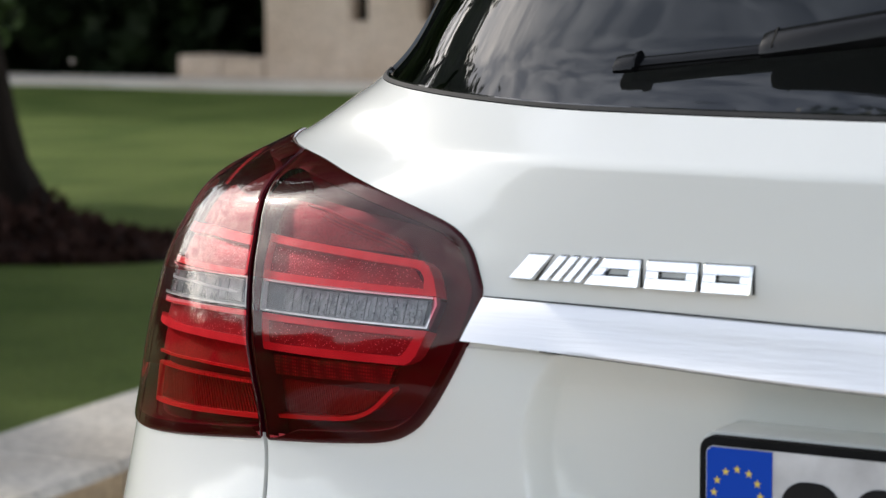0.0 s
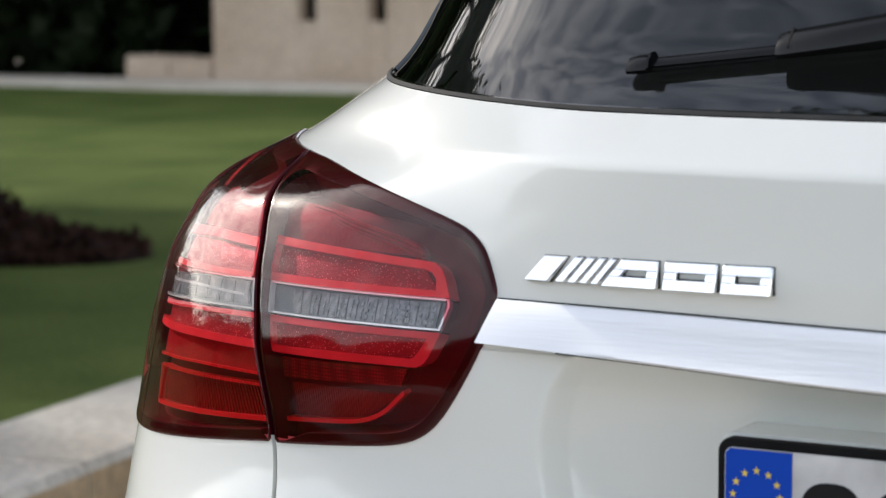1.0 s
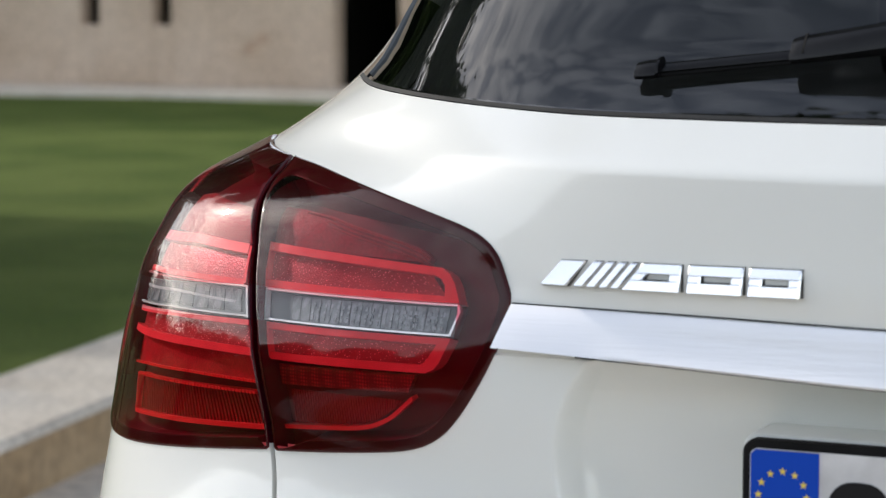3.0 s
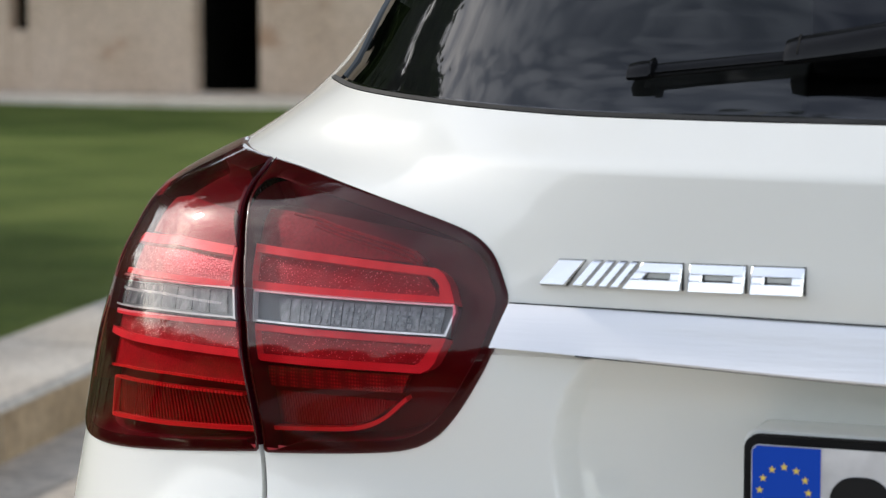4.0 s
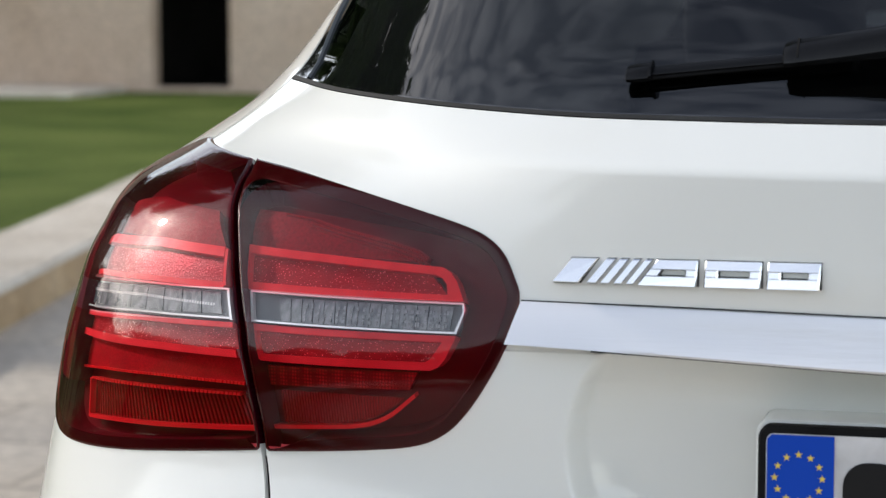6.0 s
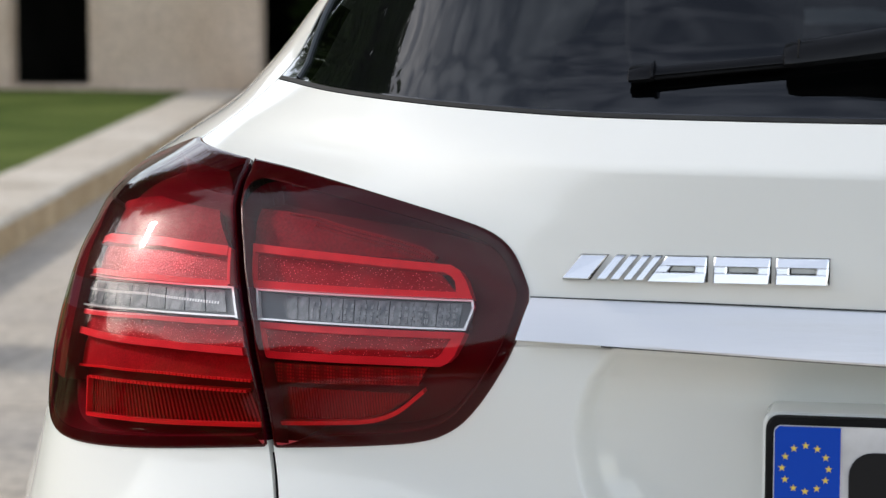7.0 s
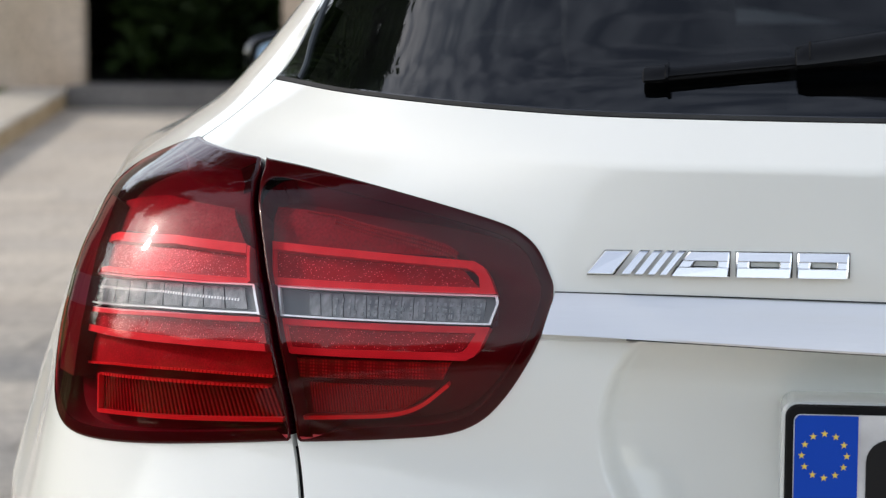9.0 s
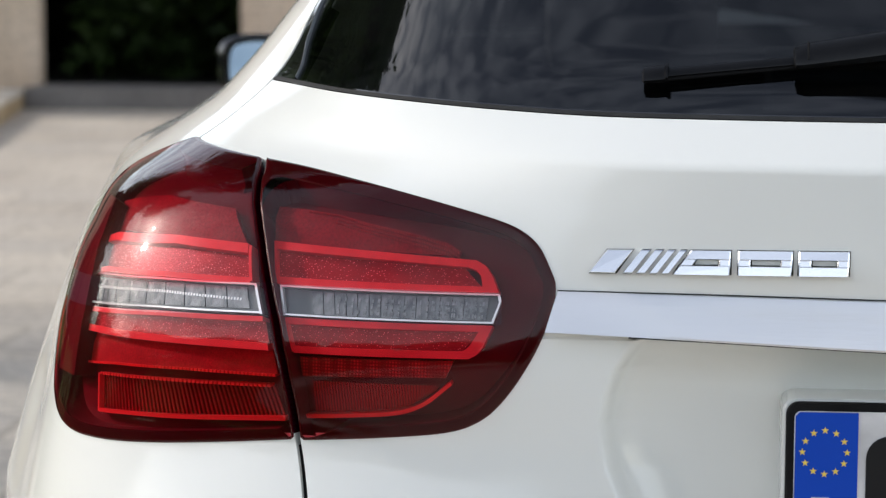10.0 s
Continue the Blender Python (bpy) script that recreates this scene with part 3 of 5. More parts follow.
zs = np.r_[np.linspace(0.24, 0.72, 40), np.linspace(0.726, 1.036, 78), np.linspace(1.038, 1.052, 12), np.linspace(1.056, 1.16, 26)]
A, Z, O = body_shell(zs, lambda z: np.where(z < 0.63, 0.0, shut_line(z) + 0.002))
P = skin(A, Z)
wheel_cut = np.zeros(A.shape, bool)
for wy in (0.80, 3.50):
    wheel_cut |= (np.hypot(P[..., 1] - wy, P[..., 2] - 0.335) < 0.37) & (A > LONG - 0.25)
hole = lamp_opening(A, Z) | wheel_cut | ((Z > 1.085) & (A > LONG) & (P[..., 1] > nose(Z) - 0.40))
v, f = skin_mesh(A, Z, O, hole)
body = part("body", *both_sides(v, f), PAINT, car, "white painted body side and rear quarter")

# cabin above the belt: pillars and roof, with window openings
zu = np.r_[np.linspace(1.16, 1.36, 21), np.linspace(1.37, 1.47, 9)]
A, Z, O = body_shell(zu, lambda z: np.where(z < 1.37, shut_line(z) + 0.002, 0.0))
P = skin(A, Z)
pane = (Z < 1.345) & (A > LONG) & (((P[..., 1] > 0.99) & (P[..., 1] < nose(Z) - 0.55)) | (P[..., 1] > nose(Z) - 0.40))
v, f = skin_mesh(A, Z, O, pane)
top = skin_off(A[-1], Z[-1], O[-1])
cap_a = [tuple(p) for p in top]
n = len(v)
v2 = list(v) + [(0.0, p[1], 1.488 if 0.35 < p[1] < 2.0 else 1.475) for p in cap_a]
m = A.shape[1]
f2 = f + [((len(zu) - 1) * m + j, (len(zu) - 1) * m + j + 1, n + j + 1, n + j) for j in range(m - 1)]
part("roof", *both_sides(v2, f2), PAINT, car, "white roof and pillars")

# side windows and windscreen, just inside the openings
for name, lo, hi in (("side_window", 0.97, None), ("windscreen", None, None)):
    zz = np.linspace(1.155 if lo else 1.080, 1.352, 9)
    Aw, Zw = [], []
    for z in zz:
        tip = float(nose(z))
        span = np.linspace(0.96, tip - 0.53, 14) if lo else np.r_[np.linspace(tip - 0.42, tip, 14)]
        Aw.append(LONG + span - REACH)
        Zw.append(np.full(len(span), z))
    vw, fw = skin_mesh(np.array(Aw), np.array(Zw), np.full((9, 14), -0.006))
    if lo:
        for sheet in ((vw, fw), other_side(vw, fw)):
            part(name, *sheet, SIDE_GLASS, car, "side window glass", facing=(sheet[0][0][0], 0, 0)).visible_shadow = False
    else:
        part(name, *both_sides(vw, fw), SIDE_GLASS, car, "clear windscreen", facing=(0, 1, 0.5)).visible_shadow = False

# rear window: tinted pane, black corner pieces, seal


def window_sheet(a_of, z_lo, off, u0=0.0, u1=1.0, steps=24, top=1.37):
    A, Z = [], []
    for w in np.linspace(0, 1, steps):
        a = np.linspace(u0, u1, 60) * 0.86
        for _ in range(3):
            z = z_lo(a) + (top - z_lo(a)) * w
            a = (u0 + (u1 - u0) * np.linspace(0, 1, 60)) * a_of(z)
        A.append(a)
        Z.append(z)
    return skin_mesh(np.array(A), np.array(Z), np.full((steps, 60), off))


def corner_line(z):
    """Where the pane ends and the black corner piece begins."""
    return np.interp(z, [1.08, 1.095, 1.125, 1.16, 1.38], [0.78, 0.797, 0.848, 0.876, 0.915])


window = part("rear_window", *both_sides(*window_sheet(lambda z: corner_line(z), lambda a: glass_line(a) + 0.004, -0.002)), WINDOW, car, "dark tinted rear window", facing=(0, -1, 0.8))
window.visible_shadow = False
zc = np.linspace(0, 1, 30)
A, Z = [], []
for w in zc:
    z = 1.0965 + (1.37 - 1.0965) * w
    a0, a1 = float(corner_line(z)) + 0.002, float(shut_line(z)) - 0.003
    A.append(np.r_[a0, np.linspace(a0, a1, 8), a1])
    Z.append(np.full(10, z))
A, Z = np.array(A), np.array(Z)
O = np.zeros_like(A)
O[:, 0] = O[:, -1] = -0.01
corner = skin_mesh(A, Z, O)
part("window_corner", *corner, GLOSS_BLACK, window, "glossy black window corner")
part("window_corner", *other_side(*corner), GLOSS_BLACK, window, "glossy black window corner")
zl = np.linspace(1.099, 1.36, 40)
for flip in (False, True):
    seam = band(np.c_[corner_line(zl) + 0.0017, zl], np.c_[corner_line(zl) + 0.0006, zl], 0.0004, -0.006, 40, 2)
    part("corner_seam", *(other_side(*seam) if flip else seam), GREY_INSERT, window, "thin grey seam")
edge = np.linspace(0, 0.858, 120)
seal = band(np.c_[edge, glass_line(edge) + 0.0028], np.c_[edge, glass_line(edge) + 0.0004], 0.0008, -0.010, 120)
part("window_seal", *both_sides(*seal), SEAL_GREY, window, "dark grey rubber seal")
ledge = band(np.c_[edge * 0.9, glass_line(edge * 0.9) + 0.0044], np.c_[edge * 0.9, glass_line(edge * 0.9) + 0.0026], -0.0004, -0.01, 120)
part("window_border", *both_sides(*ledge), GLOSS_BLACK, window, "black printed border")


# ---- tail lamps ----
def lamp_side(make, name, mat, parent, label=""):
    """The piece for the left lamp and its mirror image for the right one."""
    v, f = make
    for k, owner in enumerate(parent):
        part(name, *((v, f) if k == 0 else other_side(v, f)), mat, owner, label)


def ribs(top, bottom, count, front, back, fill=0.55):
    """Upright ridges side by side between two edges."""
    t, b = even(top, count + 1), even(bottom, count + 1)
    out = []
    for i in range(count):
        t1, b1 = t[i] + (t[i + 1] - t[i]) * fill, b[i] + (b[i + 1] - b[i]) * fill
        out.append(band([t[i], t1], [b[i], b1], front, back, 2, 3))
    return joined(*out)


def guide(pieces, front, back):
    return joined(*[band(t, b, front, back, 40) for t, b in pieces])


LENS_RINGS = [(1.0, -0.010), (1.0, 0.0007), (1.4, 0.0016), (1.9, 0.0023), (2.8, 0.0027), (3.6, 0.0028), (5.0, 0.0028)] + [(k, 0.0027) for k in np.linspace(0.84, 0.06, 15)]
TUB_RINGS = [(9.8, 0.0004), (10.2, -0.012), (12.0, -0.018)] + [(k, -0.018) for k in np.linspace(0.93, 0.06, 12)]

for lamp_name, outline, where in (("tail_lamp", INNER, "inner"), ("tail_lamp", OUTER, "outer")):
    owners = []
    for side in (0, 1):
        e = new(lamp_name)
        e.parent = car
        tagged(e, "glossy red tail lamp on the tailgate" if where == "inner" else "glossy red tail lamp wrapping the rear corner")
        owners.append(e)
    v, f = patch(outline, LENS_RINGS, 220)
    for k, owner in enumerate(owners):
        lens = part("lens", *((v, f) if k == 0 else other_side(v, f)), LENS, owner, "clear outer lens", facing=(-0.4 + 0.8 * k, -1, 0.1))
        lens.visible_shadow = False
    lamp_side(patch(outline, TUB_RINGS, 160), "housing", RED_DARK, owners, "dark red housing")
    rim = joined(*[(patch(outline, [(1.0, -0.020), (1.0, 0.0003), (2.4, 0.0009), (9.4, 0.0012), (10.0, 0.0004)], 220)[0][:-1],
                    grid_faces(5, 220, wrap=True))])
    lamp_side(rim, "rim", RIM_DARK, owners, "dark red rim")
    if where == "inner":
        ARCH = np.array([(0.651, 1.0185), (0.620, 1.0170), (0.592, 1.0140), (0.565, 1.0075), (0.540, 1.0025), (0.517, 0.9978), (0.498, 0.9928), (0.489, 0.9875)])
        lamp_side(band(ARCH, [(0.6405, 0.9905), (0.56, 0.987), (0.490, 0.9845)], -0.012, -0.018, 60, 6), "upper_panel", RED_DEEP, owners, "dull red upper panel")
        lamp_side(guide([([(0.6375, 0.9892), (0.56, 0.9855), (0.479, 0.9812)], [(0.6355, 0.9838), (0.56, 0.9805), (0.483, 0.9762)]),
                         ([(0.481, 0.9812), (0.475, 0.9810), (0.468, 0.9775), (0.4625, 0.971), (0.4565, 0.9590)], [(0.484, 0.9762), (0.480, 0.9760), (0.4745, 0.974), (0.4705, 0.970), (0.468, 0.9590)]),
                         ([(0.6265, 0.9645), (0.467, 0.9630)], [(0.6245, 0.9590), (0.458, 0.9588)]),
                         ([(0.6378, 0.989), (0.6258, 0.9592)], [(0.6360, 0.989), (0.6240, 0.9592)])], -0.006, -0.018), "upper_light_guide", RED_BAR, owners, "bright red light guide")
        lamp_side(band([(0.6352, 0.9835), (0.56, 0.9802), (0.484, 0.9760)], [(0.6272, 0.9648), (0.470, 0.9632)], -0.011, -0.018, 40, 4), "upper_reflector", SPECKLE, owners, "speckled red reflector")
        lamp_side(band([(0.6210, 0.9572), (0.456, 0.9572)], [(0.6135, 0.9372), (0.460, 0.9372)], -0.009, -0.018, 40, 3), "indicator", GREY_INSERT, owners, "grey indicator strip")
        lamp_side(guide([([(0.6215, 0.9584), (0.4555, 0.9580)], [(0.6210, 0.9571), (0.456, 0.9567)]), ([(0.6140, 0.9383), (0.4595, 0.9383)], [(0.6135, 0.9370), (0.4597, 0.9370)]),
                         ([(0.6215, 0.958), (0.6140, 0.9368)], [(0.6198, 0.958), (0.6122, 0.9368)]), ([(0.4555, 0.958), (0.4538, 0.953), (0.4588, 0.937)], [(0.4572, 0.958), (0.4557, 0.952), (0.4606, 0.937)])],
                        -0.0045, -0.0085), "indicator_frame", WHITE_EDGE, owners, "bright silver edging")
        lamp_side(ribs([(0.5965, 0.9555), (0.463, 0.9555)], [(0.5925, 0.9395), (0.464, 0.9395)], 15, -0.0078, -0.012, 0.93), "indicator_cells", CRYSTAL, owners, "clear ribbed cells")
        cells = []
        for a in np.sort(np.r_[np.linspace(0.575, 0.468, 22), np.linspace(0.545, 0.525, 5), np.linspace(0.505, 0.470, 8)])[::-1]:
            for z in (0.9408, 0.9452, 0.9496):
                w, h = random.uniform(0.0010, 0.0022), random.uniform(0.0024, 0.0036)
                cells.append(band([(a, z + h), (a - w, z + h)], [(a, z), (a - w, z)], random.uniform(-0.0077, -0.0070), -0.009, 2, 2))
        lamp_side(joined(*cells), "crystal_blocks", CRYSTAL_LIGHT, owners, "small glassy cells")
        lamp_side(guide([([(0.6130, 0.9358), (0.4595, 0.9358)], [(0.6115, 0.9312), (0.466, 0.9312)]),
                         ([(0.4590, 0.9355), (0.4660, 0.9185), (0.4700, 0.9135), (0.4760, 0.9105)], [(0.4690, 0.9312), (0.4745, 0.9215), (0.4775, 0.9180), (0.4810, 0.9162)]),
                         ([(0.6045, 0.9152), (0.55, 0.9158), (0.478, 0.9165)], [(0.6030, 0.9098), (0.55, 0.9098), (0.475, 0.9105)]),
                         ([(0.6130, 0.935), (0.6042, 0.9105)], [(0.6112, 0.935), (0.6024, 0.9105)])], -0.006, -0.018), "lower_light_guide", RED_BAR, owners, "bright red light guide")
        lamp_side(band([(0.6115, 0.9310), (0.469, 0.9310)], [(0.6045, 0.9155), (0.480, 0.9168)], -0.011, -0.018, 40, 4), "lower_reflector", SPECKLE, owners, "speckled red reflector")
        lamp_side(band([(0.6015, 0.9062), (0.487, 0.9078)], [(0.5990, 0.8905), (0.493, 0.8938)], -0.013, -0.018, 40, 3), "prism_reflector", PRISM, owners, "fine prism reflector")
        lamp_side(ribs([(0.592, 0.887), (0.497, 0.887)], [(0.590, 0.8645), (0.54, 0.8660), (0.520, 0.8715), (0.500, 0.884)], 44, -0.0145, -0.018, 0.5), "ribbed_reflector", RED_RIB, owners, "ribbed red reflector")
        low_line = np.array([(0.5965, 0.8630), (0.554, 0.8658), (0.536, 0.8672), (0.521, 0.8700), (0.507, 0.8765), (0.497, 0.8850), (0.489, 0.8920)])
        lamp_side(band(softened(low_line), softened(low_line - (0.001, 0.0028)), -0.010, -0.018, 60), "lower_line", RED_EDGE, owners, "thin bright red line")
        for k, drop in enumerate((0.0012, 0.0040, 0.0068)):
            row = ARCH[1 if k == 0 else 2:] - (0.0, drop)
            lamp_side(ribs(row, row - (0.0, 0.0013), 58 - 6 * k, -0.0105, -0.018, 0.45), "beaded_line", RED_MID, owners, "beaded red line")
    else:
        lamp_side(band([(0.868, 1.006), (0.8130, 1.016), (0.776, 1.021), (0.69, 1.015)], [(0.8180, 0.985), (0.80, 0.988), (0.73, 0.990), (0.664, 0.988)], -0.012, -0.018, 60, 5), "upper_panel", RED_DEEP, owners, "dull red upper panel")
        lamp_side(guide([([(0.8190, 0.980), (0.80, 0.9845), (0.724, 0.9885), (0.659, 0.9862)], [(0.8190, 0.974), (0.80, 0.9785), (0.724, 0.9825), (0.657, 0.9798)]),
                         ([(0.8070, 0.956), (0.79, 0.9585), (0.72, 0.9615), (0.648, 0.9625)], [(0.8070, 0.952), (0.79, 0.9545), (0.72, 0.9575), (0.647, 0.9585)]),
                         ([(0.658, 0.985), (0.648, 0.960)], [(0.6555, 0.985), (0.6455, 0.960)])], -0.006, -0.018), "upper_light_guide", RED_BAR, owners, "bright red light guide")
        lamp_side(band([(0.8190, 0.973), (0.80, 0.978), (0.724, 0.982), (0.657, 0.9795)], [(0.8070, 0.957), (0.79, 0.9592), (0.72, 0.962), (0.648, 0.963)], -0.011, -0.018, 60, 4), "upper_reflector", SPECKLE, owners, "speckled red reflector")
        lamp_side(band([(0.8070, 0.949), (0.80, 0.9515), (0.72, 0.9555), (0.641, 0.9572)], [(0.8070, 0.927), (0.80, 0.9285), (0.72, 0.934), (0.631, 0.9368)], -0.009, -0.018, 60, 3), "indicator", GREY_INSERT, owners, "grey reversing strip")
        lamp_side(guide([([(0.8070, 0.950), (0.80, 0.9525), (0.72, 0.9565), (0.641, 0.9582)], [(0.8070, 0.9487), (0.80, 0.9512), (0.72, 0.9552), (0.641, 0.9569)]),
                         ([(0.8070, 0.9285), (0.80, 0.930), (0.72, 0.9355), (0.6315, 0.9384)], [(0.8070, 0.9272), (0.80, 0.9287), (0.72, 0.9342), (0.631, 0.9371)]),
                         ([(0.6425, 0.958), (0.6325, 0.9365)], [(0.6405, 0.958), (0.6305, 0.9365)])], -0.0045, -0.0085), "indicator_frame", WHITE_EDGE, owners, "bright silver edging")
        lamp_side(ribs([(0.8070, 0.9465), (0.72, 0.9535), (0.648, 0.9555)], [(0.8070, 0.931), (0.72, 0.937), (0.642, 0.9405)], 9, -0.0075, -0.012, 0.93), "indicator_cells", CRYSTAL, owners, "clear ribbed cells")
        lamp_side(ribs([(0.8070, 0.9425), (0.72, 0.9480), (0.65, 0.9475)], [(0.8070, 0.9405), (0.72, 0.946), (0.65, 0.9455)], 64, -0.0070, -0.010, 0.5), "toothed_line", WHITE_EDGE, owners, "toothed bright line")
        lamp_side(guide([([(0.8070, 0.9245), (0.80, 0.9262), (0.72, 0.9322), (0.631, 0.9352)], [(0.8070, 0.921), (0.80, 0.9225), (0.72, 0.9285), (0.630, 0.9315)]),
                         ([(0.8050, 0.9125), (0.79, 0.9130), (0.742, 0.9142), (0.694, 0.9152), (0.624, 0.9160)], [(0.7980, 0.9075), (0.79, 0.9080), (0.742, 0.9085), (0.694, 0.9095), (0.6225, 0.9100)])], -0.006, -0.018), "lower_light_guide", RED_BAR, owners, "bright red light guide")
        lamp_side(band([(0.8070, 0.921), (0.80, 0.9228), (0.72, 0.929), (0.630, 0.932)], [(0.8050, 0.9128), (0.79, 0.9132), (0.72, 0.9150), (0.625, 0.9164)], -0.011, -0.018, 60, 4), "lower_reflector", SPECKLE, owners, "speckled red reflector")
        lamp_side(band([(0.7950, 0.9072), (0.742, 0.9082), (0.694, 0.9092), (0.622, 0.9097)], [(0.8050, 0.8835), (0.760, 0.8880), (0.695, 0.8905), (0.618, 0.8910)], -0.0125, -0.018, 60, 3), "middle_panel", RED_MID, owners, "smooth red panel")
        lamp_side(ribs([(0.8050, 0.8838), (0.760, 0.8882), (0.695, 0.8908), (0.618, 0.8912)], [(0.8050, 0.8818), (0.760, 0.8862), (0.695, 0.8888), (0.618, 0.8892)], 60, -0.010, -0.018, 0.7), "beaded_line", RED_EDGE, owners, "beaded red line")
        lamp_side(ribs([(0.778, 0.8765), (0.70, 0.8795), (0.620, 0.8812)], [(0.772, 0.852), (0.70, 0.8555), (0.612, 0.8600)], 46, -0.0145, -0.018, 0.5), "ribbed_reflector", RED_RIB, owners, "ribbed red reflector")
        lamp_side(guide([([(0.772, 0.8515), (0.739, 0.8533), (0.694, 0.8555), (0.612, 0.8605)], [(0.772, 0.8485), (0.739, 0.8505), (0.694, 0.8525), (0.612, 0.8575)]),
                         ([(0.7790, 0.8775), (0.7735, 0.8490)], [(0.7772, 0.8775), (0.7717, 0.8490)])], -0.010, -0.018), "lower_line", RED_EDGE, owners, "thin bright red line")
        lamp_side(ribs([(0.777, 0.8785), (0.726, 0.8805), (0.622, 0.8828)], [(0.777, 0.8765), (0.726, 0.8785), (0.622, 0.8808)], 44, -0.0105, -0.018, 0.6), "toothed_ledge", RED_EDGE, owners, "toothed red ledge")

    if where == "outer":
        # added cover, standing for the dark reflection that bounds the strip ends
        lamp_side(band([(0.872, 1.004), (0.862, 0.980), (0.856, 0.955), (0.854, 0.925), (0.852, 0.90), (0.850, 0.872)],
                       [(0.832, 1.004), (0.815, 0.980), (0.804, 0.955), (0.800, 0.925), (0.798, 0.90), (0.797, 0.872)], 0.0002, -0.018, 50, 14), "side_cover", RED_DARK, owners, "dark red side cover")

# dark backing behind the gaps and lamps
zb = np.linspace(0.62, 1.15, 60)
A = np.array([np.linspace(0.405, 0.98, 60) for _ in zb])
Z = np.array([np.full(60, z) for z in zb])
v, f = skin_mesh(A, Z, np.full(A.shape, -0.035))
v, f = v, [q for q in f if not (v[q[0]][2] > 1.06 and abs(v[q[0]][0]) < 0.655)]
part("inner_shell", v, f, SEAL, car, "black inner shell")
part("inner_shell", *other_side(v, f), SEAL, car, "black inner shell")

# dark strip added for the shade in the joint between tailgate and body
for z0, z1 in ((0.64, 0.8425), (1.0475, 1.16)):
    zs = np.linspace(z0, z1, 40)
    line = shut_line(zs)
    strip = band(np.c_[line + 0.0045, zs], np.c_[line - 0.0045, zs], -0.0050, -0.02, 40, 3)
    part("joint_seal", *strip, SEAL, car, "black joint seal")
    part("joint_seal", *other_side(*strip), SEAL, car, "black joint seal")

# ---- bright trim, badge, number plate ----
def trim_lift(a):
    """The bar grows narrower towards the lamps: how far its lower edge rises."""
    return 0.0046 * smoothstep(a, 0.12, 0.42)


bar_a = np.linspace(0, 1, 90)
top_e, bot_e = 0.4125, 0.4205
rows_t = [(0.9604, -0.003), (0.9600, 0.0030), (0.9585, 0.0040), (0.9500, 0.0068), (0.9455, 0.0083), (0.9440, 0.0089), (0.9360, 0.0119), (0.9300, 0.0141), (0.9282, 0.0150), (0.9266, 0.0146), (0.9262, -0.006)]
A, Z, O = [], [], []
for z, off in rows_t:
    end = top_e + (bot_e - top_e) * (0.9604 - z) / 0.034
    A.append(np.r_[bar_a * end, end])
    Z.append(z + trim_lift(np.r_[bar_a * end, end]) * (0.9604 - z) / 0.0342)
    # the lower facet runs out towards the lamp
    facet = smoothstep(0.36 - bar_a * end, 0.0, 0.05)
    flat = 0.0040 + (0.9585 - z) * 0.31 if 0.9262 < z < 0.9585 else off
    o = flat + (off - flat) * facet
    O.append(np.r_[o, -0.006])
trim = skin_mesh(np.array(A), np.array(Z), np.array(O))
part("tailgate_trim", *both_sides(*trim), SATIN, car, "brushed bright metal trim bar")


edge_a = np.linspace(0, 0.4135, 90)
part("trim_dark_line", *both_sides(*band(np.c_[edge_a, np.full(90, 0.9611)], np.c_[edge_a, np.full(90, 0.9602)], 0.0004, -0.004, 90, 2)), SEAL_GREY, car, "dark joint above the trim")
# dark strip drawn for the shadow line under the trim's lip
edge_a = np.linspace(0, 0.362, 90)
part("trim_dark_line", *both_sides(*band(np.c_[edge_a, 0.9263 + trim_lift(edge_a)], np.c_[edge_a, 0.9254 + trim_lift(edge_a)], 0.0125, -0.012, 90, 2)), SEAL_GREY, car, "dark joint under the trim")


def on_tailgate(u, w, d):
    """A point d metres out from the tailgate at arc u, height w."""
    return skin_off(np.array([u]), np.array([w]), np.array([d]))[0]


badge = new("badge")
badge.parent = car
tagged(badge, "chrome lettering badge shown as plain bars")


def badge_at(u, w, d):
    """The badge rises a little towards the middle of the tailgate."""
    return on_tailgate(u, 0.9742 + (w - 0.974) * 0.90 + 0.019 * (0.3905 - u), d * (1.6 - 1.1 * (w - 0.974) / 0.018))


def slant(a0, a1, z0=0.974, z1=0.9920, lean=0.0125):
    """A leaning bar: a0 and a1 are its ends at the foot."""
    return [(a0, z0), (a0 - lean, z1), (a1 - lean, z1), (a1, z0)]


foot = 0.3905


def badge_piece(outline):
    """A raised chrome piece over a slightly wider dark plate: its drawn shadow edge."""
    c = np.mean(outline, 0)
    wider = [tuple(c + (np.array(p) - c) + 0.0006 * np.sign(np.array(p) - c)) for p in outline]
    return plate_shape(outline, 0.0046, badge_at, 0.0010), plate_shape(wider, 0.0012, badge_at)


for a0, w in ((foot, 0.0185), (0.3665, 0.0066), (0.3570, 0.0060), (0.3480, 0.0054), (0.3395, 0.0050)):
    face, edge_shade = badge_piece(slant(a0, a0 - w))
    part("badge_bar", *face, CHROME, badge, smooth=False)
    part("badge_edge_shade", *edge_shade, GLOSS_BLACK, badge, "dark glued foot", smooth=False)
